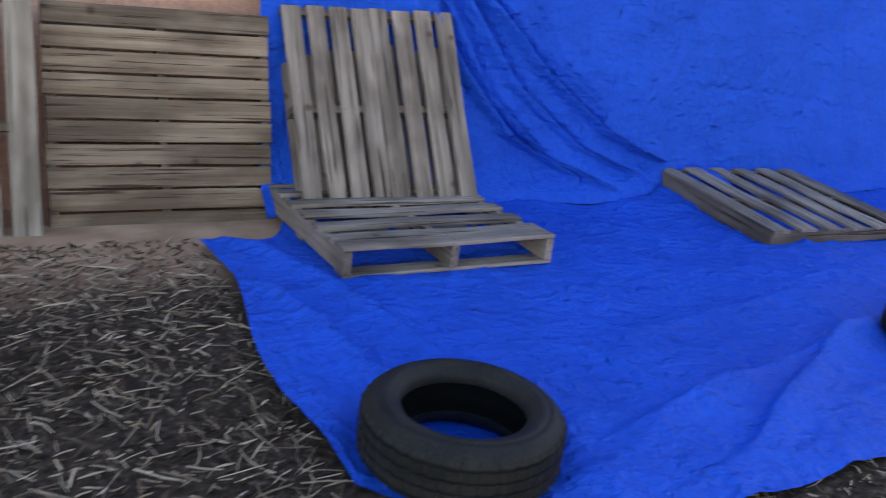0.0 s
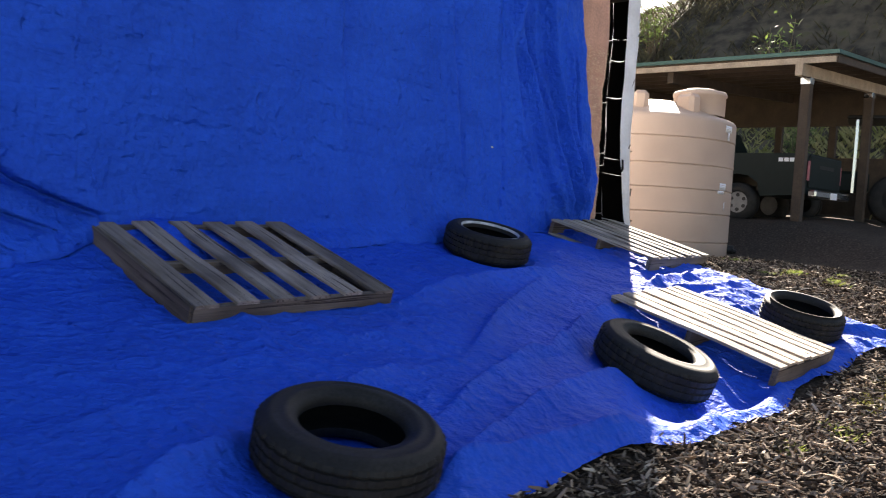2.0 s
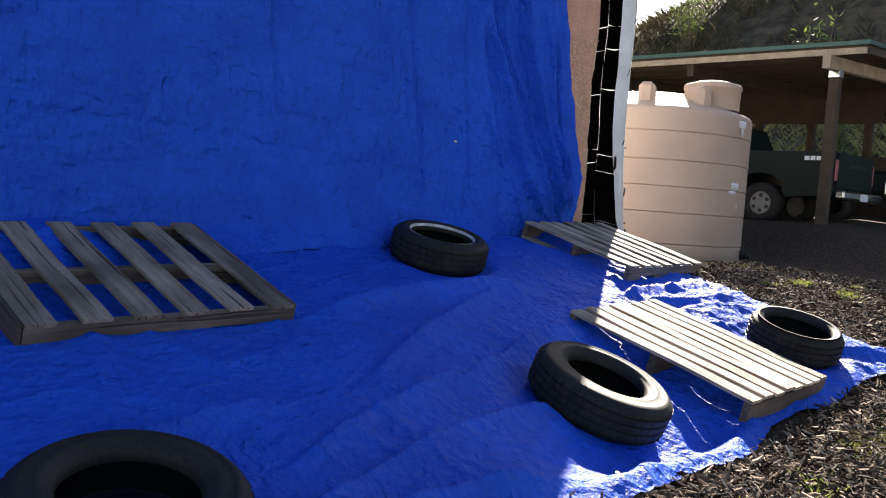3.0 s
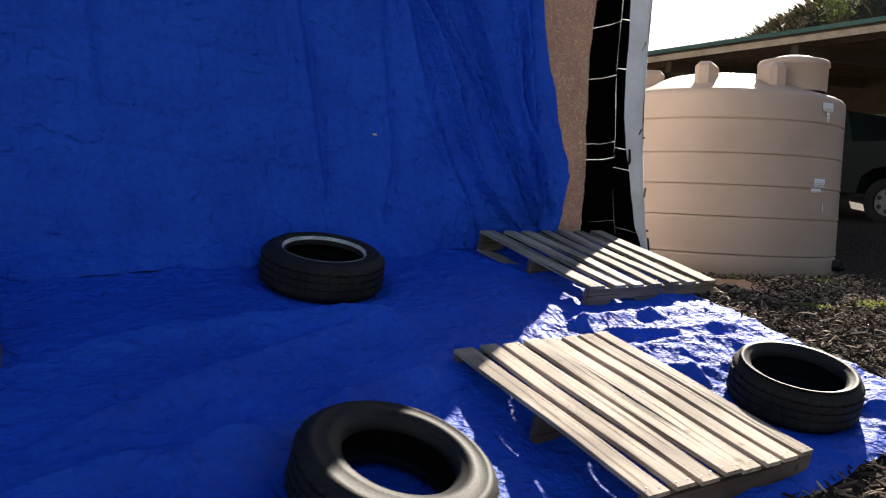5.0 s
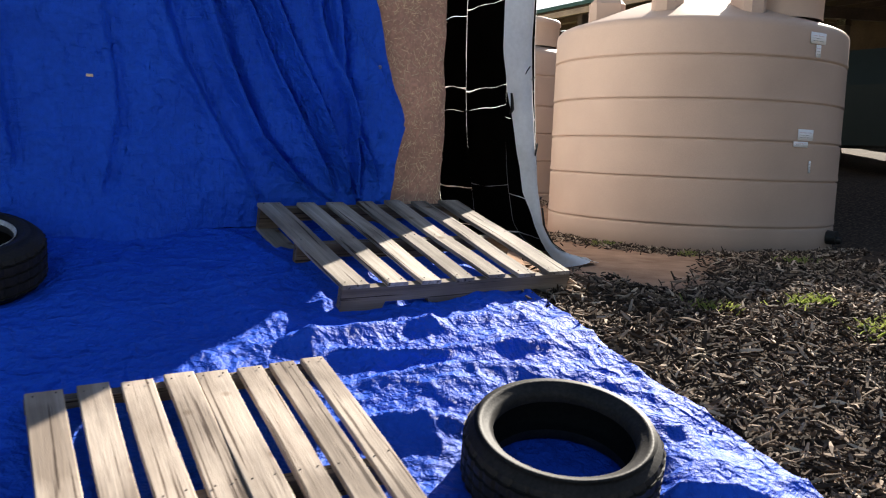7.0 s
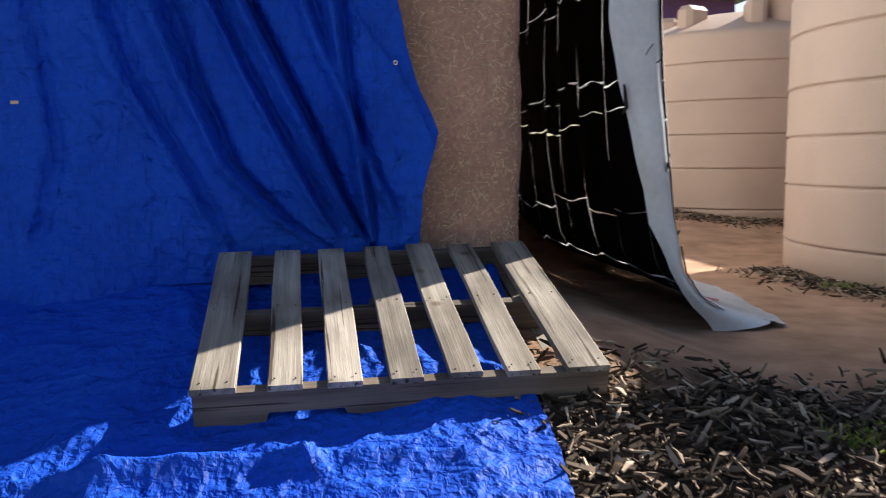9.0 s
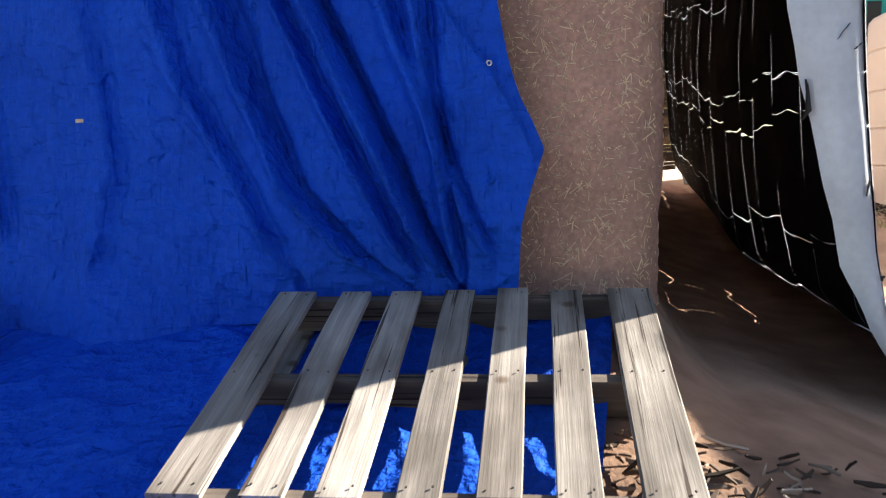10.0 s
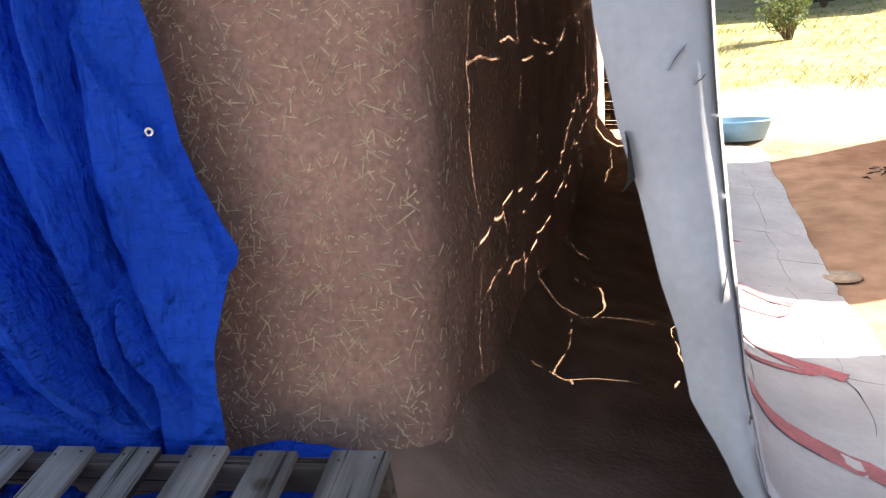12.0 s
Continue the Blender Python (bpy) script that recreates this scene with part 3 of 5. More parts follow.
# ---------------------------------------------------------------- tarpaulins
def folds(u, v, lines):
    """Ridges along sagging lines (u0, v0, u1, v1, sag, height, width)."""
    out = np.zeros_like(u)
    for u0, v0, u1, v1, sag, h, w in lines:
        L = math.hypot(u1 - u0, v1 - v0)
        tx, ty = (u1 - u0) / L, (v1 - v0) / L
        s = (u - u0) * tx + (v - v0) * ty
        q = np.clip(s / L, 0, 1)
        d = (u - u0) * -ty + (v - v0) * tx - sag * 4 * q * (1 - q)
        fade = smooth01(s, -0.15 * L, 0.15 * L) * (1 - smooth01(s, 0.85 * L, 1.15 * L))
        steep = np.where(d < 0, w * 1.5, w * 0.42)
        out += h * np.exp(-np.abs(d / steep) ** 1.6) * fade
    return out


def wall_tarp():
    nu, nv = 700, 240
    spread = np.interp(np.linspace(0, 1, nu), [0, 0.06, 0.40, 0.48, 1], [0, 0.14, 0.52, 0.69, 1])
    U, V = np.meshgrid(spread, np.linspace(0, 1, nv) ** 1.25)
    zt = 5.2
    left = 1.2 + 0 * V
    Ze = 1.45 + V * (zt - 1.45)
    right = np.interp(Ze, [1.45, 1.61, 1.77, 2.01, 2.18, 2.5, 3.0, 3.6, 5.2], [8.84, 8.85, 8.87, 8.93, 8.86, 8.78, 8.65, 8.55, 8.5]) + 0.006 * np.sin(13 * Ze)
    X = left + U * (right - left)
    base = ground_z(X, np.full_like(X, 4.45)) + 0.02
    Z = base + V * (zt - base)
    # creases as lines of x over height, each a groove with a full ridge on one side
    creases = [
        ((5.0, 3.06, 2.46, 2.23, 2.02, 1.8, 1.59, 1.5), (7.76, 8.01, 8.26, 8.36, 8.46, 8.55, 8.65, 8.67), 0.10, 0.11, 0.03),
        ((5.0, 3.0, 2.52, 2.2, 1.92, 1.71, 1.55), (7.4, 7.66, 7.92, 8.02, 8.13, 8.32, 8.52), 0.06, 0.08, 0.045),
        ((5.0, 3.0, 2.55, 2.27, 1.99, 1.6), (7.6, 7.82, 8.08, 8.21, 8.35, 8.58), 0.04, 0.05, 0.03),
        ((5.0, 3.01, 2.27, 1.7, 1.5), (7.45, 7.58, 7.80, 8.08, 8.15), 0.028, 0.035, 0.05),
        ((5.0, 2.97, 1.96, 1.6), (7.3, 7.4, 7.5, 7.42), 0.018, 0.02, 0.06),
        ((3.4, 2.46, 2.26, 1.92, 1.66, 1.55), (8.5, 8.59, 8.59, 8.62, 8.67, 8.67), 0.05, 0.05, 0.028),
        ((3.6, 2.53, 2.32, 1.96, 1.7), (8.25, 8.44, 8.52, 8.68, 8.8), 0.04, 0.045, 0.03),
        ((5.0, 3.4, 2.4, 1.8), (6.7, 6.8, 6.95, 7.05), 0.025, 0.03, 0.06),
        ((5.0, 3.2, 2.2), (5.6, 5.7, 5.75), 0.02, 0.02, 0.06),
        ((2.9, 2.23, 1.96, 1.61, 1.38), (2.12, 2.28, 2.44, 2.74, 3.18), 0.06, 0.07, 0.05),
        ((2.9, 2.3, 1.84, 1.48, 1.32), (2.2, 2.37, 2.61, 3.0, 3.45), 0.04, 0.05, 0.05),
        ((2.9, 2.35, 1.9, 1.55, 1.4), (2.3, 2.48, 2.82, 3.27, 3.7), 0.05, 0.05, 0.055),
        ((3.1, 2.4, 2.03, 1.65, 1.48), (2.35, 2.61, 2.96, 3.51, 3.95), 0.07, 0.07, 0.055),
        ((3.1, 2.5, 2.1, 1.8), (2.55, 2.8, 3.1, 3.5), 0.02, 0.025, 0.06),
    ]
    slack = 0.075 * smooth01(X, 6.6, 7.6) + 0.07 * (1 - smooth01(X, 3.6, 4.6))
    Y = 4.545 - slack
    for k, (zs, xs, deep, proud, w) in enumerate(creases):
        line = np.interp(Z, zs[::-1], xs[::-1]) + 0.022 * fractal(Z, Z * 0.3 + k, 3.5, 2, 50.0 + k)
        ww = w * np.interp(Z, [zs[-1], zs[-1] + 0.8, 4.0], [0.6, 1.0, 1.5]) * (1 + 0.25 * fractal(Z, Z * 0.2, 5, 2, 70.0 + k))
        ww = np.maximum(0.66 * ww, 0.012)
        d = X - line
        fade = smooth01(Z, zs[-1] - 0.12, zs[-1] + 0.08) * (1 - smooth01(Z, zs[0] - 0.5, zs[0]))
        Y = Y + fade * 1.35 * (deep * np.exp(-(d / ww) ** 2) - proud * np.exp(-((d + 1.9 * ww) / (1.4 * ww)) ** 2))
    for k, (x0, x1, zc) in enumerate(((4.7, 7.2, 2.62), (4.2, 6.4, 2.05), (5.6, 7.4, 3.2), (6.0, 7.6, 1.95))):
        line = zc - 0.05 * (X - x0) + 0.012 * fractal(X, X * 0.3, 3, 2, 90.0 + k)
        Y = Y + 0.010 * np.exp(-((Z - line) / 0.018) ** 2) * smooth01(X, x0, x0 + 0.4) * (1 - smooth01(X, x1 - 0.4, x1))
    gather = np.interp(Z, [1.5, 2.2, 5.2], [8.6, 8.3, 7.9])
    fan = (X - gather) / (0.35 + 0.5 * np.maximum(0, Z - 1.5))
    Y = Y - 0.010 * smooth01(X, 7.0, 7.9) * (1 - np.abs(np.sin(9 * fan + 1.5 * fractal(X, Z, 1.3, 2, 44.0)))) ** 2
    hem = np.interp(Z, [1.9, 2.01, 2.13, 2.3, 2.4, 2.52, 2.9, 3.3, 5.2], [9.2, 8.915, 8.86, 8.77, 8.69, 8.61, 8.42, 8.33, 8.3])
    Y = Y - 0.03 * (1 - smooth01(X, hem - 0.008, hem + 0.004)) * smooth01(X, 7.9, 8.4)
    for k, (fx, amp) in enumerate(((1.1, 0.020), (3.0, 0.012), (7.0, 0.008), (15.0, 0.0045), (28.0, 0.0025))):
        Y = Y - amp * (1 - np.minimum(1, np.abs(fractal(X * 1.3, Z * 0.8, fx, 2, 30.0 + k)) * 1.7)) ** 2
    Y = Y - 0.02 * (fractal(X, Z, 1.6, 3, 2.0)) - 0.006 * fractal(X * 0.6, Z * 1.2, 14, 3, 3.0)
    Y = np.minimum(Y, 4.55)
    low = np.exp(-((Z - base) / 0.35) ** 2)
    clear = (1 - smooth01(X, 7.4, 7.9)) * (1 - np.exp(-((X - 4.5) / 0.75) ** 4))
    low = low * (0.3 + 0.7 * clear)
    Y = Y - low * (0.10 + 0.05 * fractal(X, Z, 5, 3, 4.0)) - clear * (0.13 + 0.05 * fractal(X, X * 0.2, 2.4, 3, 9.0)) * np.exp(-((Z - base) / 0.09) ** 2)
    near = smooth01(X, 7.8, 8.0) * (1 - smooth01(Z, base + 0.1, base + 0.35))
    Y = Y + near * np.maximum(0, 4.43 - Y)
    Z = Z - (base - ground_z(X, Y) - 0.045) * np.exp(-((Z - base) / 0.16) ** 2)
    Y = np.minimum(Y, 4.55)
    verts = np.stack([X, Y, Z], -1).reshape(-1, 3).tolist()
    faces = [(j * nu + i, j * nu + i + 1, (j + 1) * nu + i + 1, (j + 1) * nu + i) for j in range(nv - 1) for i in range(nu - 1)]
    return tagged(sheet("wall_tarp", verts, faces, TARP), "blue plastic tarpaulin hanging in folds over the earthen wall", "tarp")


def ground_tarp():
    nu, nv = 560, 230
    U, V = np.meshgrid(np.linspace(0, 1, nu), np.linspace(0, 1, nv))
    X = 0.82 + U * 8.2
    front = 1.74 + 0.06 * np.sin(1.9 * X) + 0.03 * np.sin(5.3 * X + 1) + 0.35 * np.exp(-((X - 0.7) / 0.35) ** 2) - 0.12 * np.exp(-((X - 8.9) / 0.3) ** 2)
    back = 4.0 + 0.52 * smooth01(X, 1.15, 1.5)
    Y = front + V * (back - front)
    X = X + 0.04 * np.sin(4 * Y) * (1 - U) + 0.03 * np.sin(3 * Y + 1) * U + 0.09 * smooth01(U, 0.9, 1.0) * smooth01(Y, 2.6, 3.3)
    lines = [(2.2, 1.9, 4.4, 2.7, 0.1, 0.035, 0.05), (1.9, 2.1, 3.6, 2.4, 0.05, 0.03, 0.04), (4.0, 1.95, 6.0, 2.3, 0.08, 0.04, 0.05), (4.4, 2.3, 6.4, 2.7, 0.1, 0.035, 0.06),
             (5.2, 2.8, 6.6, 3.4, 0.05, 0.04, 0.05), (5.6, 2.6, 6.8, 3.0, 0.05, 0.03, 0.04), (5.3, 3.4, 6.9, 3.5, 0.1, 0.05, 0.07), (7.8, 3.2, 8.9, 3.1, 0.05, 0.05, 0.04),
             (8.0, 2.9, 8.9, 2.6, 0.04, 0.05, 0.035), (7.9, 2.7, 8.9, 2.2, 0.03, 0.05, 0.035), (8.0, 3.1, 8.8, 2.9, -0.04, 0.05, 0.03), (8.5, 2.1, 8.95, 1.7, 0.02, 0.05, 0.03),
             (3.0, 2.0, 5.2, 1.85, 0.04, 0.04, 0.04), (0.95, 3.4, 1.2, 2.0, 0.03, 0.03, 0.03), (1.0, 3.9, 1.4, 2.5, 0.05, 0.03, 0.04)]
    right_crumple = smooth01(X, 7.6, 8.3)
    Z = ground_z(X, Y) + 0.022 + (1.5 - 0.8 * right_crumple) * folds(X, Y, lines)
    Z = Z + 0.014 * (1 + fractal(X, Y, 2.5, 3, 5.0)) + (0.004 + 0.003 * right_crumple) * (1 + fractal(X, Y, 11, 3, 6.0))
    for k, (fx, amp) in enumerate(((2.2, 0.036), (4.5, 0.026), (8.0, 0.012), (16.0, 0.003))):
        ridge = 1 - np.minimum(1, np.abs(fractal(X * (1.0 + 0.4 * k), Y * 1.25, fx, 2, 20.0 + k)) * 1.6)
        Z = Z + amp * ridge ** 2 * (0.5 + 0.2 * right_crumple)
    # the tyres press the cloth flat
    flat = ground_z(X, Y) + 0.008
    for tx, ty, tr in ((1.2, 2.14, 0.34), (3.745, 2.2, 0.36), (6.79, 4.06, 0.36), (6.17, 2.33, 0.38), (8.365, 2.25, 0.33)):
        Z = Z - (Z - flat) * 0.94 * np.exp(-(np.hypot(X - tx, Y - ty) / tr) ** 8)
    # the front hem stands up in a loose roll past the tyre
    Z = Z + 0.055 * np.exp(-((Y - front - 0.09) / 0.06) ** 2) * np.exp(-((X - 6.2) / 0.75) ** 4) * (1 + 0.4 * fractal(X, X * 0.3, 6, 2, 13.0))
    lip = np.exp(-(V / 0.02) ** 2)
    Z = Z - 0.015 * lip
    Z = np.maximum(Z, ground_z(X, Y) + 0.006)
    verts = np.stack([X, Y, Z], -1).reshape(-1, 3).tolist()
    faces = [(j * nu + i, j * nu + i + 1, (j + 1) * nu + i + 1, (j + 1) * nu + i) for j in range(nv - 1) for i in range(nu - 1)]
    return tagged(sheet("ground_tarp", verts, faces, TARP), "wrinkled blue plastic tarpaulin spread over the sloping ground", "tarp")


tarp_up = wall_tarp()
tarp_down = ground_tarp()


def on_cloth(ob, x, h, axes):
    """The cloth's own point nearest to a place given by two of its axes."""
    co = np.empty(len(ob.data.vertices) * 3)
    ob.data.vertices.foreach_get("co", co)
    co = co.reshape(-1, 3)
    return co[np.argmin((co[:, axes[0]] - x) ** 2 + (co[:, axes[1]] - h) ** 2)]


def eyelet(parent, a, b, axes, normal):
    x, y, z = (float(c) for c in on_cloth(parent, a, b, axes))
    bm = bmesh.new()
    pts = []
    for i in range(16):
        a = i * math.pi / 8
        ring = []
        for rr, h in ((0.005, 0.0), (0.005, 0.003), (0.010, 0.003), (0.010, 0.0)):
            ring.append(bm.verts.new((rr * math.cos(a), rr * math.sin(a), h)))
        pts.append(ring)
    for i in range(16):
        p, q = pts[i], pts[(i + 1) % 16]
        for k in range(4):
            bm.faces.new((p[k], q[k], q[(k + 1) % 4], p[(k + 1) % 4]))
    bmesh.ops.recalc_face_normals(bm, faces=bm.faces)
    ob = part("eyelet", bm, CHROME, parent, "small metal eyelet")
    m = Vector(normal).to_track_quat("Z", "Y").to_matrix().to_4x4()
    m.translation = Vector((x, y, z)) + Vector(normal).normalized() * 0.012
    ob.matrix_world = m


eyelet(tarp_up, 8.764, 2.304, (0, 2), (0.2, -1, 0))
bm = bmesh.new()
mark_y = float(on_cloth(tarp_up, 7.34, 2.16, (0, 2))[1])
box(bm, 7.325, 7.355, mark_y - 0.006, mark_y - 0.003, 2.155, 2.168, bevel=0.001)
part("printed_mark", bm, STRAW, tarp_up, "small faded printed mark")
for x, y in ((8.93, 3.25), (5.62, 1.83), (3.2, 1.8), (7.0, 1.8)):
    eyelet(tarp_down, x, y, (0, 1), (0, -0.2, 1))


# ---------------------------------------------------------------- water tanks
def water_tank(r, h, label, marked=False):
    root = new("water_tank")
    tagged(root, label, "water tank", "water tanks")
    prof = [(0.0, 0.0), (r - 0.02, 0.0), (r - 0.012, 0.01), (r, 0.03)]
    for q in (0.116, 0.32, 0.49, 0.66, 0.846):
        z = h * q
        prof += [(r, z - 0.07), (r, z - 0.03), (r, z - 0.016), (r - 0.003, z - 0.009), (r - 0.014, z - 0.005), (r - 0.014, z + 0.004), (r + 0.003, z + 0.008), (r + 0.005, z + 0.016), (r + 0.003, z + 0.03), (r, z + 0.06)]
    prof += [(r, h - 0.05), (r - 0.008, h - 0.02), (r - 0.03, h + 0.005), (r - 0.07, h + 0.025), (r - 0.2, h + 0.07), (0.6, h + 0.26), (0.3, h + 0.30), (0.0, h + 0.30)]
    v, f = lathe(prof, 128)
    sheet("body", v, f, TANK, root)
    v, f = lathe([(0.0, h + 0.47), (0.2, h + 0.47), (0.26, h + 0.45), (0.27, h + 0.43), (0.345, h + 0.43), (0.36, h + 0.41), (0.365, h + 0.37), (0.35, h + 0.36), (0.345, h + 0.1)], 48)
    ob = sheet("lid", v, f, TANK, root)
    ob.location = (0.15, -0.78, -0.02)
    for ang, rad in ((2.6, 0.85), (3.6, 0.85), (4.35, 0.9)):
        bm = bmesh.new()
        box(bm, -0.16, 0.16, -0.1, 0.1, h - 0.02, h + 0.33, bevel=0.05)
        lug = part("lifting_lug", bm, TANK, root)
        lug.matrix_local = Matrix.Rotation(ang, 4, "Z") @ Matrix.Translation((rad, 0, 0))
    bm = bmesh.new()
    cyl(bm, 0.05, 0.05, 0.08, Matrix.Translation((0.50, -0.78 + 0.0, h + 0.3)) @ Matrix.Rotation(radians(90), 4, "Y"), 20)
    part("vent_cap", bm, BLACK, root, "black vent cap")
    if marked:
        def patch(name, a0, a1, z0, z1, material, off, parent):
            v, f = [], []
            n = 8
            for i in range(n + 1):
                a = a0 + (a1 - a0) * i / n
                for rr, zz in ((r + off, z0), (r + off, z1), (r + off - 0.002, z1), (r + off - 0.002, z0)):
                    v.append((rr * math.cos(a), rr * math.sin(a), zz))
            for i in range(n):
                for k in range(4):
                    f.append((i * 4 + k, i * 4 + 4 + k, i * 4 + 4 + (k + 1) % 4, i * 4 + (k + 1) % 4))
            return sheet(name, v, f, material, parent)
        c = -1.62
        for a0, a1, z0, z1 in ((c - 0.02, c + 0.125, 1.70, 1.79), (c + 0.035, c + 0.08, 1.595, 1.695), (c - 0.06, c + 0.075, 0.93, 1.02), (c - 0.09, c + 0.03, 0.875, 0.92), (c + 0.055, c + 0.075, 0.67, 0.77)):
            lab = patch("label", a0, a1, z0, z1, LABEL, 0.008, root)
            for k in range(3):
                zz = z0 + (z1 - z0) * (0.25 + 0.22 * k)
                patch("print_line", a0 + (a1 - a0) * 0.12, a0 + (a1 - a0) * (0.85 - 0.15 * (k % 2)), zz, zz + (z1 - z0) * 0.022, INK if k < 2 else RED, 0.0105, lab)
        bm = bmesh.new()
        cyl(bm, 0.06, 0.06, 0.1, Matrix.Rotation(-1.22, 4, "Z") @ Matrix.Translation((r + 0.03, 0, 0.13)) @ Matrix.Rotation(radians(90), 4, "Y"), 20)
        cyl(bm, 0.03, 0.03, 0.1, Matrix.Rotation(-1.22, 4, "Z") @ Matrix.Translation((r + 0.07, 0, 0.11)) @ Matrix.Rotation(radians(90), 4, "Y"), 16)
        part("outlet_valve", bm, BLACK, root, "black outlet fitting")
    return root


tank_1 = water_tank(1.29, 1.86, "tan plastic water tank with ribbed sides and two labels", True)
tank_1.location = (12.82, 6.11, 1.15)
tank_2 = water_tank(1.29, 1.95, "tan plastic water tank standing behind the other")
tank_2.location = (13.0, 10.0, 1.19)


# ---------------------------------------------------------------- cracked plastic screen
SHEET_Y0, SHEET_Y1 = 4.66, 10.6


def screen_x(h):
    """The hanging sheet's line, by its height over the ground: nearly upright, then curling out at its foot."""
    return float(np.interp(h, [0.06, 0.1, 0.16, 0.27, 0.53, 0.82, 1.14, 1.4, 2.4], [10.38, 10.25, 10.14, 10.06, 10.005, 9.97, 9.945, 9.93, 9.95]))


def screen_point(y, v, off=0.0):
    """v runs from the foot (0) to the top (1); off: metres towards the outside."""
    foot = 0.34
    total = 4.75
    s = v * total
    bulge = 0.02 * noise.noise(Vector((y * 1.5, v * 6, 1.0)))
    if s < foot:
        q = s / foot
        reach = 0.34 * (0.5 + 0.5 * min(1.0, (y - SHEET_Y0) / 0.8))
        x, z = 10.38 + reach * (1 - q) + 0.03 * noise.noise(Vector((y * 2, 0, 5))), gz(10.6, y) + 0.015 + 0.03 * q + 0.02 * q * q + 0.022 * (1 - q) * max(0.0, noise.noise(Vector((y * 9, q * 4, 2))))
        n = (0.15, 0.98)
    else:
        z0 = gz(10.5, y) + 0.06
        z = z0 + (s - foot)
        h = z - gz(10.5, y)
        x = (screen_x(h - 0.02) + screen_x(h) + screen_x(h + 0.02)) / 3
        q = max(0.0, (0.45 - h) / 0.4)
        m = math.hypot(1, 1.3 * q ** 1.2)
        n = (1 / m, 1.3 * q ** 1.2 / m)
    return (x + bulge + off * n[0], y, z + off * n[1])


def band_width(z, outer):
    """The turned-in edge's width, from its inner line by height."""
    inner = float(np.interp(z, [1.2, 1.29, 1.36, 1.44, 1.515, 1.64, 1.8, 1.92, 2.12, 2.25, 2.35, 2.5, 3.1, 3.8], [10.2, 10.1, 10.05, 9.99, 9.96, 9.89, 9.862, 9.825, 9.782, 9.742, 9.726, 9.692, 9.7, 9.69]))
    return max(0.07, outer - inner)


def cracked_screen():
    root = new("plastic_screen")
    tagged(root, "sun-cracked plastic screen, white outside, black inside, curling at its foot", "screen")
    r = random.Random(21)
    cols = [0.0]
    while cols[-1] < 1:
        cols.append(cols[-1] + r.uniform(0.045, 0.1))
    cols[-1] = 1.0
    nv = 9
    layers = {"white": ([], []), "black": ([], [])}
    n = 14

    for j in range(len(cols) - 1):
        cuts = [0.0, 0.05, 0.1] + [min(0.97, 0.16 + (i + 0.3 * math.sin(i * 2.2) + r.uniform(-0.14, 0.14)) * 0.085) for i in range(10)] + [1.0]
        for i in range(len(cuts) - 1):
            wl, wr = r.choice((0.0003, 0.0006, 0.0012)), r.choice((0.0003, 0.0006, 0.0012))
            wb, wt = r.choice((0.0005, 0.0009, 0.0015)), r.choice((0.0005, 0.0009, 0.0015))
            # the white outside tears less than the black lining
            for name, off, gap in (("white", 0.0022, 0.5 if j > 1 else 0.0), ("black", 0.0, 1.0)):
                grid = []
                for b in range(n + 1):
                    for a in range(n + 1):
                        fu, fv = a / n, b / n
                        u = cols[j] + (cols[j + 1] - cols[j]) * fu
                        v = cuts[i] + (cuts[i + 1] - cuts[i]) * fv
                        # crack lines wander; neighbours share the same wander
                        vv = v + 0.006 * noise.noise(Vector((u * 26, v * 3, 2.0))) - 0.012 * fu * (1 - fu)
                        uu = u + 0.004 * noise.noise(Vector((u * 9, v * 10, 3.0)))
                        if a == 0 and j > 0:
                            uu += gap * wl * max(0.0, noise.noise(Vector((j * 3.1, v * 14, 4))) + 0.33)
                        if a == n and j < len(cols) - 2:
                            uu -= gap * wr * max(0.0, noise.noise(Vector((j * 3.1 + 3.1, v * 14, 4))) + 0.33)
                        if b == 0 and i > 0:
                            vv += gap * wb * max(0.0, noise.noise(Vector((u * 40, i * 2.3, 6))) + 0.55)
                        if b == n and i < len(cuts) - 2:
                            vv -= gap * wt * max(0.0, noise.noise(Vector((u * 40, i * 2.3 + 2.3, 6))) + 0.55)
                        grid.append((SHEET_Y0 + min(1.0, max(0.0, uu)) * (SHEET_Y1 - SHEET_Y0), min(1.0, max(0.0, vv))))
                V, F = layers[name]
                k0 = len(V)
                V.extend(screen_point(y, v, off) for y, v in grid)
                F.extend((k0 + b * (n + 1) + a, k0 + b * (n + 1) + a + 1, k0 + (b + 1) * (n + 1) + a + 1, k0 + (b + 1) * (n + 1) + a) for b in range(n) for a in range(n))
    white = sheet("white_outside", *layers["white"], WHITE_THIN, root, "white weathered plastic outside")
    lining = sheet("black_lining", *layers["black"], BLACK_FILM, root, "black cracked lining")
    white["kind"] = lining["kind"] = "stuff"
    # the turned-in front edge, a stiff white band
    verts, faces = [], []
    nz, nx = 90, 6
    for k in range(nz + 1):
        v = 0.02 + 0.98 * k / nz
        x1, _, z = screen_point(SHEET_Y0, v, 0.008)
        wid = band_width(z, x1)
        for i in range(nx + 1):
            f = i / nx
            verts.append((x1 - wid * f, SHEET_Y0 - 0.006 + 0.04 * max(0.0, 1 - f * 5) ** 2 - 0.03 * math.sin(f * 3.1416) + 0.012 * noise.noise(Vector((f * 2, z * 3, 2))), z - 0.05 * f * max(0.0, 1 - (v / 0.14)) + 0.008 * noise.noise(Vector((f, z * 6, 8)))))
    for k in range(nz):
        for i in range(nx):
            q = k * (nx + 1) + i
            faces.append((q, q + 1, q + nx + 2, q + nx + 1))
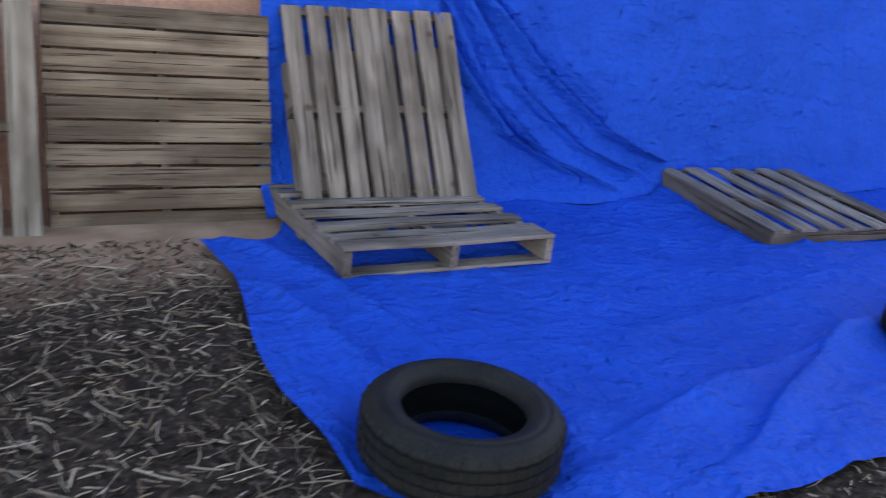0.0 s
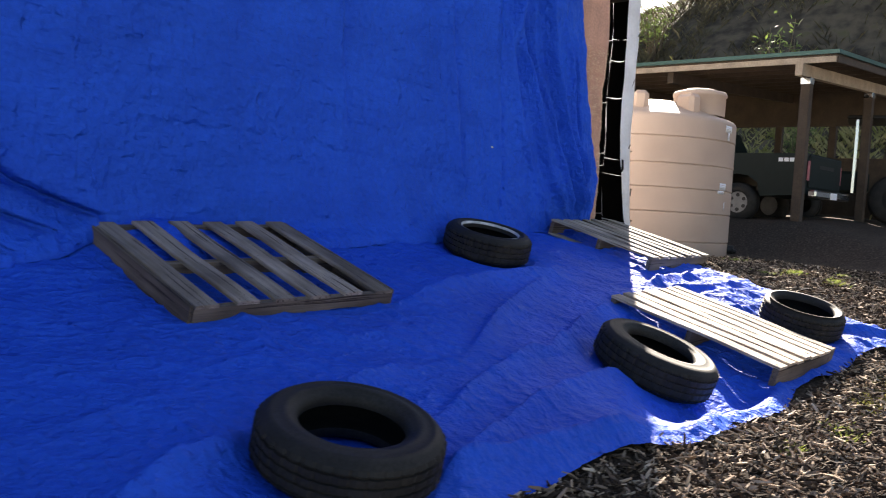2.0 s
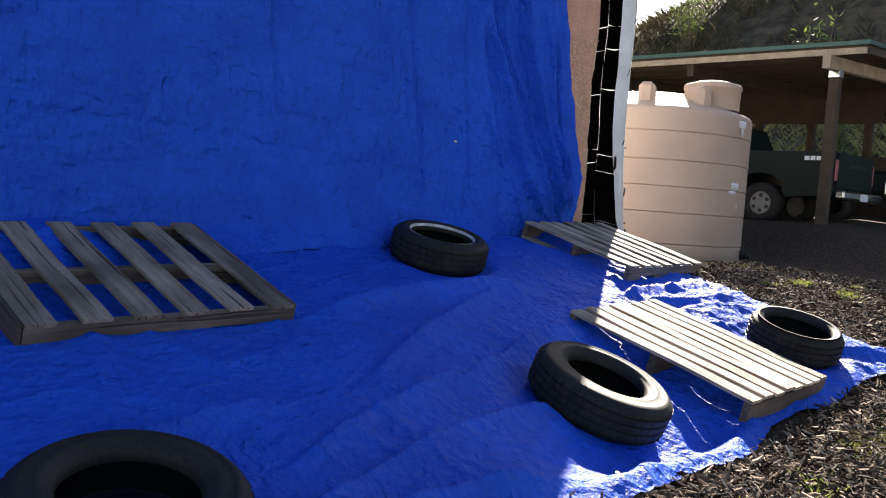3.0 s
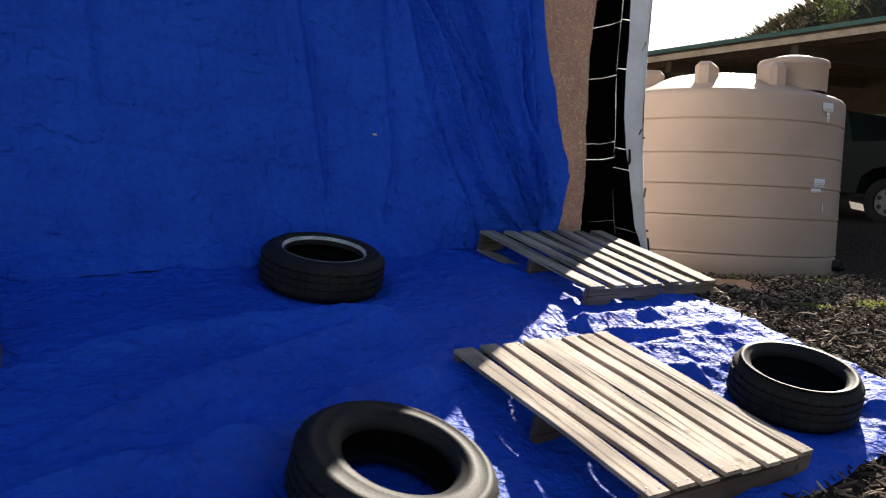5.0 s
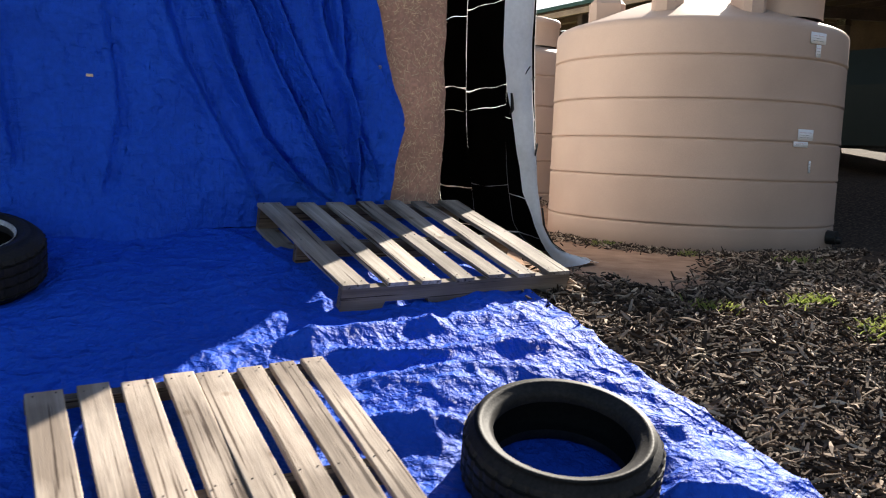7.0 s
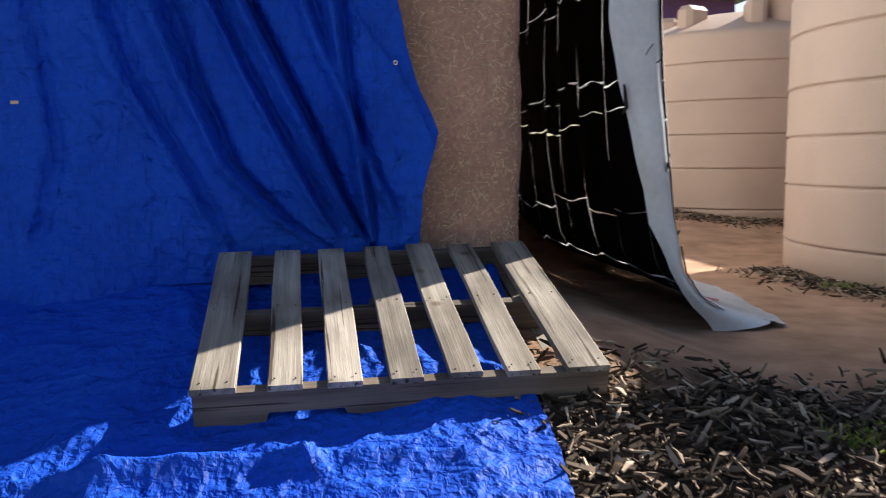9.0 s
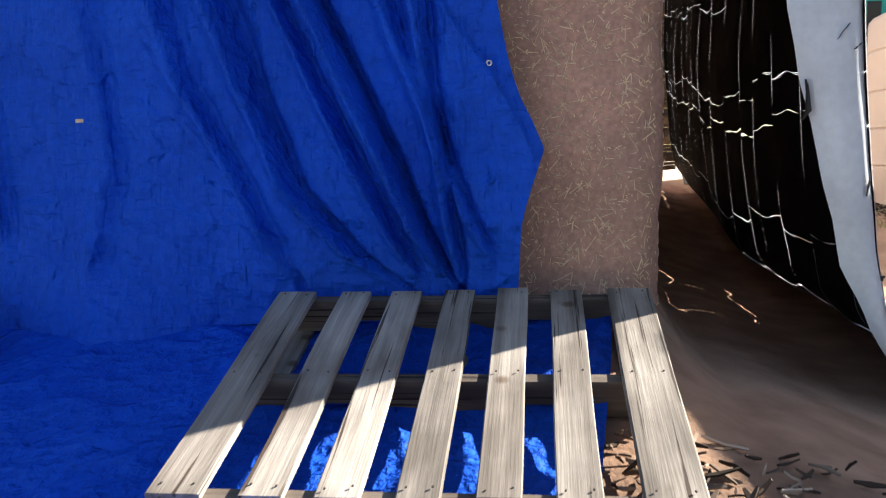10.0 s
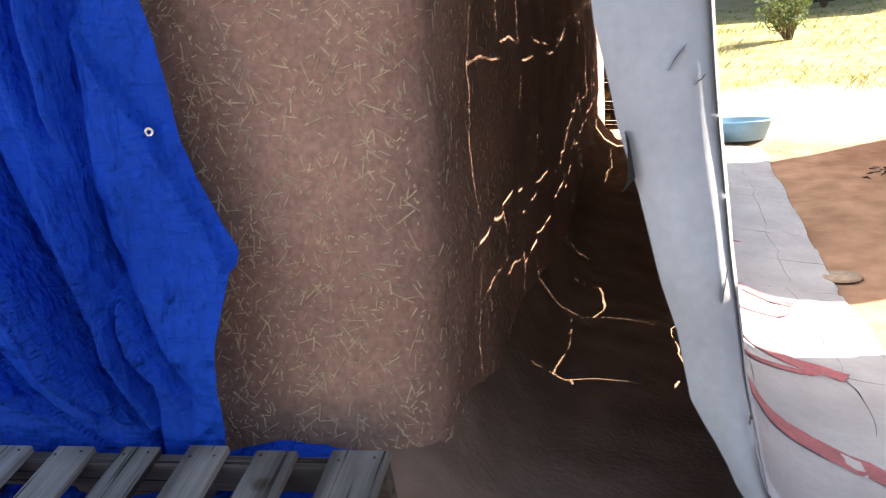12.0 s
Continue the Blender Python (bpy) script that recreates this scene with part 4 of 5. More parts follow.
    band = sheet("front_band", verts, faces, WHITE, root, "white turned-in edge of the screen")
    # split lines in the band
    for u0, z0, u1, z1 in ((0.25, 2.42, 0.62, 2.37), (0.1, 2.36, 0.3, 2.34), (0.05, 1.95, 0.35, 1.88), (0.02, 1.62, 0.2, 1.60), (0.06, 1.55, 0.12, 1.38), (0.12, 1.38, 0.1, 1.26), (0.02, 1.40, 0.25, 1.37), (0.4, 1.3, 0.1, 1.27), (0.3, 3.1, 0.7, 3.02), (0.1, 3.6, 0.5, 3.55)):
        bm = bmesh.new()
        pts = []
        for k in range(7):
            f = k / 6
            z = z0 + (z1 - z0) * f + 0.01 * noise.noise(Vector((f * 5, z0 * 7, 1)))
            xo = screen_x(z - gz(10.5, SHEET_Y0))
            x = xo - band_width(z, xo) * (u0 + (u1 - u0) * 0.5 * f)
            y = SHEET_Y0 - 0.042
            w = 0.0005 * (0.4 + math.sin(f * 3.1416))
            up = abs(z1 - z0) > 0.09
            a = Vector((x - (w if up else 0), y, z - (0 if up else w)))
            b = Vector((x + (w if up else 0), y, z + (0 if up else w)))
            pts.append((bm.verts.new(a), bm.verts.new(b), bm.verts.new(b + Vector((0, 0.02, 0))), bm.verts.new(a + Vector((0, 0.02, 0)))))
        for p, q in zip(pts, pts[1:]):
            for k in range(4):
                bm.faces.new((p[k], p[(k + 1) % 4], q[(k + 1) % 4], q[k]))
        bmesh.ops.recalc_face_normals(bm, faces=bm.faces)
        part("split", bm, BLACK, band)
    # a torn notch on its inner edge
    bm = bmesh.new()
    prof = [(x - 0.035, z) for x, z in ((9.792, 2.25), (9.800, 2.23), (9.812, 2.15), (9.786, 2.12), (9.797, 2.15), (9.797, 2.21))]
    f0 = [bm.verts.new((x, SHEET_Y0 - 0.036, z)) for x, z in prof]
    f1 = [bm.verts.new((x, SHEET_Y0 - 0.015, z)) for x, z in prof]
    bm.faces.new(f0)
    bm.faces.new(f1[::-1])
    for k in range(len(prof)):
        bm.faces.new((f0[k], f0[(k + 1) % 6], f1[(k + 1) % 6], f1[k]))
    bmesh.ops.recalc_face_normals(bm, faces=bm.faces)
    part("torn_notch", bm, BLACK, band)
    # faded red print on the outside: broad curved strokes
    for y0, y1, v0, v1, w in ((5.15, 5.55, 0.05, 0.12, 0.05), (5.5, 6.0, 0.13, 0.06, 0.05), (5.95, 6.3, 0.05, 0.13, 0.05), (6.25, 6.7, 0.13, 0.07, 0.05), (6.9, 7.5, 0.06, 0.15, 0.05), (7.4, 7.9, 0.15, 0.08, 0.05), (5.2, 6.6, 0.165, 0.17, 0.04), (7.0, 7.9, 0.18, 0.185, 0.04)):
        V, F = [], []
        for k in range(13):
            f = k / 12
            y, v = y0 + (y1 - y0) * f, v0 + (v1 - v0) * f + 0.012 * math.sin(f * 3.1416)
            for sgn in (-1, 1):
                V.append(screen_point(y + sgn * w * 0.9, v - sgn * 0.004, 0.006))
        F = [(2 * k, 2 * k + 1, 2 * k + 3, 2 * k + 2) for k in range(12)]
        sheet("red_stroke", V, F, RED, white)
    return root


cracked_screen()


def end_curtain():
    """Torn plastic strips hung across the passage's far end, daylight between them."""
    root = new("strip_curtain")
    tagged(root, "dark torn plastic curtain across the far end of the passage", "curtain")
    r = random.Random(4)
    z = gz(9.75, 10.65) + 0.13
    while z < 5.68:
        h = r.choice((0.035, 0.05, 0.07, 0.1, 0.16))
        slit = r.choice((0.0006, 0.001, 0.002, 0.0035))
        V, F = [], []
        for k in range(15):
            f = k / 14
            x = 9.385 + 0.69 * f
            dz = 0.012 * noise.noise(Vector((f * 4, z * 3, 1)))
            for zz in (z + dz, z + h - slit + 0.012 * noise.noise(Vector((f * 4, (z + h) * 3, 1)))):
                V.append((x, 10.66 + 0.03 * math.sin(f * 15) + 0.03 * noise.noise(Vector((f * 2, zz * 2, 3))), zz))
                V.append((x, 10.664 + 0.03 * math.sin(f * 15) + 0.03 * noise.noise(Vector((f * 2, zz * 2, 3))), zz))
        for k in range(14):
            o = k * 4
            F += [(o, o + 4, o + 6, o + 2), (o + 1, o + 3, o + 7, o + 5), (o, o + 1, o + 5, o + 4), (o + 2, o + 6, o + 7, o + 3)]
        sheet("strip", V, F, CURTAIN, root)
        z += h
    return root


end_curtain()


# ---------------------------------------------------------------- carport
def carport():
    root = new("carport")
    tagged(root, "open timber carport with a green metal roof", "carport")
    x0, x1, y0, y1 = 16.3, 23.0, 4.6, 15.0

    def roof_z(x):
        return 4.46 + 0.07 * (x - x0)

    def slab(name, xa, xb, ya, yb, lo, hi, material, parent=root):
        bm = bmesh.new()
        for x in (xa, xb):
            for y in (ya, yb):
                for d in (lo, hi):
                    bm.verts.new((x, y, roof_z(x) + d))
        bm.verts.ensure_lookup_table()
        for f in ((0, 1, 3, 2), (4, 6, 7, 5), (0, 4, 5, 1), (2, 3, 7, 6), (0, 2, 6, 4), (1, 5, 7, 3)):
            bm.faces.new([bm.verts[k] for k in f])
        bmesh.ops.recalc_face_normals(bm, faces=bm.faces)
        return part(name, bm, material, parent)

    slab("roof_deck", x0, x1, y0, y1, 0.0, 0.03, TIMBER_SHADED)
    slab("roof_sheet", x0 - 0.05, x1, y0 - 0.05, y1, 0.034, 0.1, GREEN_METAL)
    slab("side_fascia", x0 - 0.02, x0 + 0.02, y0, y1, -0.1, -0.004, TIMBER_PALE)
    slab("end_fascia", x0 + 0.03, x1, y0 - 0.02, y0 + 0.02, -0.1, -0.004, TIMBER_SHADED)
    # front beam pale; inner beams carry the shade under the roof in their colour
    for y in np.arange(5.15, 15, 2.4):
        slab("beam", x0 - 0.1 if y < 6 else x0 + 0.1, x1 - 0.1, y - 0.06, y + 0.06, -0.3, -0.105, TIMBER_PALE if y < 6 else TIMBER_SHADED)
    for x in np.arange(17.0, 23, 0.75):
        slab("rafter", x - 0.03, x + 0.03, y0 + 0.05, y1, -0.102, -0.003, TIMBER_SHADED)
    for x in (16.65, 20.3):
        for y in np.arange(5.15, 15, 4.8):
            if x < 17 and 7 < y < 12:
                continue
            bm = bmesh.new()
            box(bm, x - 0.08, x + 0.08, y - 0.08, y + 0.08, gz(x, y) - 0.1, roof_z(x) - 0.302, bevel=0.008)
            post = part("post", bm, TIMBER_SHADED, root)
            bm = bmesh.new()
            box(bm, x - 0.09, x + 0.09, y - 0.085, y + 0.085, roof_z(x) - 0.42, roof_z(x) - 0.31, bevel=0.004)
            part("bracket", bm, CHROME, post, "galvanised post bracket")
    for y in np.arange(5.3, 15, 1.25):
        bm = bmesh.new()
        box(bm, 22.7, 22.85, y - 0.08, y + 0.08, gz(22.8, y) - 0.2, roof_z(22.8) - 0.02, bevel=0.008)
        part("rear_post", bm, TIMBER_SHADED, root)
    bm = bmesh.new()
    box(bm, 22.66, 22.8, y0, y1, 4.05, 4.9)
    part("rear_header", bm, TIMBER_SHADED, root)
    bm = bmesh.new()
    box(bm, 22.66, 22.72, y0, y1, 1.5, 3.3)
    part("rear_boarding", bm, TIMBER_SHADED, root)
    return root


carport()


# ---------------------------------------------------------------- pickup truck
def truck():
    root = new("pickup_truck")
    tagged(root, "dark green pickup truck parked under the carport", "truck")
    # own axes: x across (left side at 0), y forward from the tailgate, z up
    W, L = 1.75, 5.0
    side = [(0.0, 0.55), (0.0, 1.28), (1.75, 1.28), (1.80, 1.30), (2.0, 1.78), (3.1, 1.80), (3.6, 1.32), (4.9, 1.2), (5.0, 1.0), (5.0, 0.5)]
    for c in (4.05, 1.25):
        side += [(c + 0.45, 0.5), (c + 0.38, 0.75), (c + 0.2, 0.87), (c, 0.9), (c - 0.2, 0.87), (c - 0.38, 0.75), (c - 0.45, 0.5)]
    bm = bmesh.new()
    a = [bm.verts.new((0.0 + (0.12 if z > 1.35 else 0), y, z)) for y, z in side]
    b = [bm.verts.new((W - (0.12 if z > 1.35 else 0), y, z)) for y, z in side]
    bm.faces.new(a)
    bm.faces.new(b[::-1])
    for i in range(len(side)):
        j = (i + 1) % len(side)
        bm.faces.new((a[i], b[i], b[j], a[j]))
    bmesh.ops.recalc_face_normals(bm, faces=bm.faces)
    part("body", bm, PAINT_GREEN, root)
    bm = bmesh.new()
    box(bm, 0.1, W - 0.1, -0.035, -0.003, 0.68, 1.26, bevel=0.015)
    tg = part("tailgate", bm, PAINT_GREEN, root)
    bm = bmesh.new()
    box(bm, 0.5, W - 0.5, -0.045, -0.037, 1.04, 1.1, bevel=0.003)
    part("handle_panel", bm, BLACK, tg)
    bm = bmesh.new()
    box(bm, 0.0, W, -0.2, -0.04, 0.5, 0.64, bevel=0.03)
    bp = part("bumper", bm, CHROME, root, "chrome rear bumper")
    bm = bmesh.new()
    box(bm, W / 2 - 0.16, W / 2 + 0.16, -0.21, -0.202, 0.5, 0.62, bevel=0.003)
    part("plate", bm, LABEL, bp)
    for x in (0.02, W - 0.14):
        bm = bmesh.new()
        box(bm, x, x + 0.09, -0.03, -0.004, 0.8, 1.15, bevel=0.01)
        part("tail_lamp", bm, RED, root)
    bm = bmesh.new()
    box(bm, 0.112, 0.12, 2.1, 3.0, 1.38, 1.72)
    part("side_window", bm, GLASS_DARK, root)
    for k in range(3):
        bm = bmesh.new()
        box(bm, -0.006, -0.003, 0.22 + 0.1 * k, 0.3 + 0.1 * k, 1.13, 1.2)
        part("decal_bar", bm, LABEL, root)
    for y in (1.25, 4.05):
        for x, sgn in ((0.06, -1), (W - 0.28, 1)):
            v, f = lathe([(0.2, 0.0), (0.24, -0.01), (0.34, 0.0), (0.37, 0.04), (0.37, 0.18), (0.34, 0.22), (0.2, 0.22)], 40)
            wheel = sheet("wheel", v, f, RUBBER, root)
            wheel.matrix_local = Matrix.Translation((x, y, 0.37)) @ Matrix.Rotation(radians(90), 4, "Y")
            bm = bmesh.new()
            cyl(bm, 0.2, 0.2, 0.06, Matrix.Translation((0, 0, 0.06 if sgn < 0 else 0.16)), 32)
            rim = part("rim", bm, RIM, wheel, "steel wheel rim")
            for k in range(6):
                bm = bmesh.new()
                q = k * math.pi / 3
                cyl(bm, 0.035, 0.035, 0.01, Matrix.Translation((0.135 * math.cos(q), 0.135 * math.sin(q), 0.026 if sgn < 0 else 0.194)), 14)
                part("rim_hole", bm, BLACK, wheel)
    root.matrix_world = pose(17.25, 5.25, 1.68, 0, 0, -2)
    return root


truck()


def tractor():
    root = new("small_tractor")
    tagged(root, "small tractor with a dark canopy under the carport", "tractor")
    bm = bmesh.new()
    box(bm, -0.4, 0.4, 0.2, 1.7, 0.6, 1.05, bevel=0.06)
    part("hood", bm, PAINT_GREEN, root)
    bm = bmesh.new()
    box(bm, -0.6, 0.6, -0.6, 0.7, 2.1, 2.18, bevel=0.03)
    part("canopy", bm, BLACK, root)
    for x in (-0.5, 0.5):
        for y in (-0.5, 0.5):
            bm = bmesh.new()
            box(bm, x - 0.025, x + 0.025, y - 0.025, y + 0.025, 0.6, 2.098)
            part("canopy_post", bm, CHROME, root)
    bm = bmesh.new()
    box(bm, -0.25, 0.25, -0.4, 0.1, 0.7, 0.8, bevel=0.03)
    box(bm, -0.25, 0.25, -0.45, -0.36, 0.8, 1.2, bevel=0.03)
    part("seat", bm, BLACK, root)
    for x, y, r in ((-0.55, -0.3, 0.5), (0.55, -0.3, 0.5), (-0.5, 1.4, 0.32), (0.5, 1.4, 0.32)):
        v, f = lathe([(r * 0.5, -0.1), (r * 0.9, -0.11), (r, -0.07), (r, 0.07), (r * 0.9, 0.11), (r * 0.5, 0.1), (0, 0.06)], 32)
        w = sheet("wheel", v, f, RUBBER, root)
        w.matrix_local = Matrix.Translation((x, y, r)) @ Matrix.Rotation(radians(90), 4, "Y")
    root.matrix_world = pose(21.0, 5.0, gz(21.0, 5.0), 0, 0, 15)
    return root


tractor()


# ---------------------------------------------------------------- far house
def far_house():
    root = new("purple_house")
    tagged(root, "purple wooden house with teal window trim on the rise", "house")
    z0 = 3.1
    x0, x1, y0, y1 = 12.6, 20.0, 24.5, 30.0
    bm = bmesh.new()
    box(bm, x0, x1, y0, y1, z0 + 0.35, z0 + 3.2)
    part("wall", bm, PURPLE, root)
    bm = bmesh.new()
    box(bm, x0, x1, y0 + 0.03, y1, z0 - 0.3, z0 + 0.345)
    part("plinth", bm, TIMBER_SHADED, root)
    bm = bmesh.new()
    vs = [bm.verts.new(p) for p in ((x0 - 0.3, y0 - 0.4, z0 + 3.2), (x1 + 0.3, y0 - 0.4, z0 + 3.2), (x1 + 0.3, y1 + 0.4, z0 + 3.2), (x0 - 0.3, y1 + 0.4, z0 + 3.2), (x0 - 0.3, (y0 + y1) / 2, z0 + 4.6), (x1 + 0.3, (y0 + y1) / 2, z0 + 4.6))]
    for f in ((0, 1, 5, 4), (2, 3, 4, 5), (1, 2, 5), (3, 0, 4), (3, 2, 1, 0)):
        bm.faces.new([vs[k] for k in f])
    part("roof", bm, GREEN_METAL, root)
    for x in (13.6, 16.6, 18.6):
        bm = bmesh.new()
        for a, b, c, d in ((-0.5, 0.5, 0.0, 0.1), (-0.5, 0.5, 1.1, 1.2), (-0.5, -0.4, 0.1, 1.1), (0.4, 0.5, 0.1, 1.1), (-0.05, 0.05, 0.1, 1.1)):
            box(bm, x + a, x + b, y0 - 0.05, y0 - 0.003, z0 + 1.2 + c, z0 + 1.2 + d)
        w = part("window", bm, TEAL, root, "teal window frame")
        bm = bmesh.new()
        box(bm, x - 0.4, x + 0.4, y0 - 0.02, y0 - 0.004, z0 + 1.3, z0 + 2.3)
        part("pane", bm, GLASS_DARK, w)
    bm = bmesh.new()
    for a, b, c, d in ((-0.55, -0.45, 0, 2.1), (0.45, 0.55, 0, 2.1), (-0.45, 0.45, 2.0, 2.1), (-0.05, 0.05, 0, 2.0)):
        box(bm, 15.0 + a, 15.0 + b, y0 - 0.05, y0 - 0.003, z0 + 0.36 + c, z0 + 0.36 + d)
    part("door", bm, TEAL, root, "teal double door frame")
    return root


far_house()


# ---------------------------------------------------------------- plants
def leafy(name, label, x, y, size, stems, leaves, seed, material=LEAF, category="bush", rise=0.9):
    r = random.Random(seed)
    root = new(name)
    tagged(root, label, category)
    z0 = gz(x, y)
    bm = bmesh.new()
    V, F = [], []
    for k in range(stems):
        a, lean = r.uniform(0, 6.283), r.uniform(0.1, 0.75)
        p = Vector((r.uniform(-0.05, 0.05) * size, r.uniform(-0.05, 0.05) * size, 0))
        d = Vector((math.cos(a) * lean, math.sin(a) * lean, rise)).normalized()
        ln = size * r.uniform(0.6, 1.0)
        segs = 5
        pts = []
        for i in range(segs + 1):
            pts.append(p.copy())
            d = (d + Vector((r.uniform(-0.15, 0.15), r.uniform(-0.15, 0.15), r.uniform(-0.05, 0.1)))).normalized()
            p = p + d * ln / segs
        for i in range(segs):
            ax = pts[i + 1] - pts[i]
            m = Matrix.Translation((pts[i] + pts[i + 1]) / 2) @ ax.to_track_quat("Z", "Y").to_matrix().to_4x4()
            rad = size * 0.012 * (1 - i / (segs + 1))
            cyl(bm, rad, rad * 0.8, ax.length * 1.03, m, 5)
        for i in range(leaves):
            q = r.uniform(0.35, 1.0) * segs
            i0 = min(segs - 1, int(q))
            c = pts[i0].lerp(pts[i0 + 1], q - i0) + Vector((r.gauss(0, 1), r.gauss(0, 1), r.gauss(0, 0.8))) * size * 0.07
            u = Vector((r.uniform(-1, 1), r.uniform(-1, 1), r.uniform(-0.3, 1))).normalized()
            w = u.orthogonal().normalized()
            s = size * r.uniform(0.02, 0.045)
            k0 = len(V)
            V += [tuple(c), tuple(c + u * s + w * s * 0.35 + Vector((0, 0, s * 0.1))), tuple(c + u * s * 2), tuple(c + u * s - w * s * 0.35)]
            F.append((k0, k0 + 1, k0 + 2, k0 + 3))
    part("branching", bm, TWIG, root)
    sheet("leaves", V, F, material, root, smooth=False)["kind"] = "stuff"
    root.location = (x, y, z0 - 0.02)
    return root


leafy("shrub", "rounded green shrub on the dry grass", 11.95, 18.0, 1.1, 26, 90, 31)
leafy("shrub", "small green shrub beside the house", 13.4, 23.2, 0.9, 16, 70, 32)
for k, (x, y, sz) in enumerate(((34.0, 12.0, 4.0), (37.0, 19.0, 3.0), (33.0, 16.0, 2.5), (36.0, 8.0, 3.0), (32.0, 10.5, 2.2), (33.0, 21.0, 2.4))):
    leafy("hill_brush", "tall wispy brush on the dark hillside", x, y, sz, 16, 40, 40 + k, category="brush", rise=2.2)


def blades(name, label, spots, count, height, seed, material, spread):
    r = random.Random(seed)
    V, F = [], []
    for x, y, s in spots:
        for k in range(count):
            px, py = x + r.gauss(0, spread) * s, y + r.gauss(0, spread * 0.6) * s
            z = gz(px, py)
            a, ln = r.uniform(0, 6.283), height * s * r.uniform(0.4, 1.0)
            d = Vector((math.cos(a) * 0.6, math.sin(a) * 0.6, 1)).normalized()
            w = Vector((-math.sin(a), math.cos(a), 0)) * 0.002 * (0.6 + s)
            p = Vector((px, py, z))
            m = p + d * ln * 0.6
            e = p + d * ln + Vector((math.cos(a), math.sin(a), -0.4)) * ln * 0.2
            k0 = len(V)
            V += [tuple(p - w), tuple(p + w), tuple(m + w * 0.8), tuple(e), tuple(m - w * 0.8)]
            F.append((k0, k0 + 1, k0 + 2, k0 + 3, k0 + 4))
    return tagged(sheet(name, V, F, material, smooth=False), label, "grass", kind="stuff")


GRASS = mat("fresh_grass", (0.38, 0.41, 0.13), 0.6, var=0.3, scale=20, fine=50, tint=(0.2, 0.27, 0.05))
MOSS = mat("moss", (0.26, 0.26, 0.07), 0.9, var=0.4, scale=12, fine=70, tint=(0.1, 0.09, 0.03))
DRY = mat("dry_grass", (0.6, 0.52, 0.27), 0.8, var=0.3, scale=2, fine=30, tint=(0.24, 0.26, 0.07))
SCRUB = mat("hill_scrub", (0.2, 0.17, 0.1), 0.8, var=0.4, scale=0.8, fine=8, tint=(0.07, 0.06, 0.035))
for leafy_mat in (GRASS, SCRUB, MOSS, DRY, LEAF):
    let_light_through(leafy_mat)
blades("grass_tufts", "small fresh green grass tufts in the mulch", [(9.92, 3.1, 1.0), (10.05, 3.2, 0.8), (10.57, 3.05, 1.2), (10.7, 3.1, 1.0), (10.5, 2.62, 1.1), (10.7, 2.7, 0.9), (6.53, 1.37, 0.9), (5.92, 1.42, 0.7), (11.3, 2.8, 1.0), (12.1, 4.3, 1.2), (11.75, 5.0, 0.8), (11.45, 5.65, 0.9), (11.6, 8.9, 1.1), (11.72, 9.3, 0.9), (8.3, 1.2, 0.6)], 70, 0.075, 51, GRASS, 0.07)
blades("moss_patch", "low greenish moss and grass at the tarpaulin's edge", [(7.3 + 0.16 * k, 1.42 + 0.06 * math.sin(k * 2.1), 0.5) for k in range(10)] + [(7.5 + 0.2 * k, 1.2 + 0.05 * math.sin(k), 0.5) for k in range(7)], 420, 0.04, 52, MOSS, 0.2)
rg = random.Random(5)
blades("dry_grass", "dry yellow grass on the rise behind", [(rg.uniform(9.5, 22), rg.uniform(13.2, 24), rg.uniform(0.8, 1.6)) for k in range(420)], 26, 0.09, 53, DRY, 0.25)


rh = random.Random(15)
spots = []
while len(spots) < 2600:
    px, py = rh.uniform(24, 46), rh.uniform(3, 30)
    if noise.noise(Vector((px * 0.35, py * 0.35, 2.0))) > -0.12:
        spots.append((px, py, rh.uniform(2.0, 5.5)))
blades("hill_scrub", "dry wispy scrub covering the dark hillside", spots, 9, 0.16, 54, SCRUB, 0.1)
blades("tall_dry_grass", "tall pale dry grass behind the carport", [(rh.uniform(24, 35), rh.uniform(4, 18), rh.uniform(4, 8)) for k in range(1100)], 10, 0.13, 55, DRY, 0.07)


# ---------------------------------------------------------------- mulch, straw
def island_material(name, stops, rough=0.85):
    m = bpy.data.materials.new(name)
    m.use_nodes = True
    n, l = m.node_tree.nodes, m.node_tree.links
    b = n["Principled BSDF"]
    b.inputs["Roughness"].default_value = rough
    b.inputs["Specular IOR Level"].default_value = 0.12
    g = n.new("ShaderNodeNewGeometry")
    q = n.new("ShaderNodeValToRGB")
    e = q.color_ramp.elements
    while len(e) < len(stops):
        e.new(0.5)
    for el, (p, c) in zip(e, stops):
        el.position, el.color = p, (*c, 1)
    l.new(g.outputs["Random Per Island"], q.inputs[0])
    l.new(q.outputs[0], b.inputs["Base Color"])
    return m


CHIP = island_material("wood_chips", [(0.0, (0.02, 0.014, 0.01)), (0.4, (0.065, 0.045, 0.033)), (0.66, (0.18, 0.13, 0.095)), (0.86, (0.36, 0.27, 0.2)), (1.0, (0.62, 0.5, 0.38))])


def on_tarp(x, y):
    return 0.82 < x < 9.0 and y > 1.78


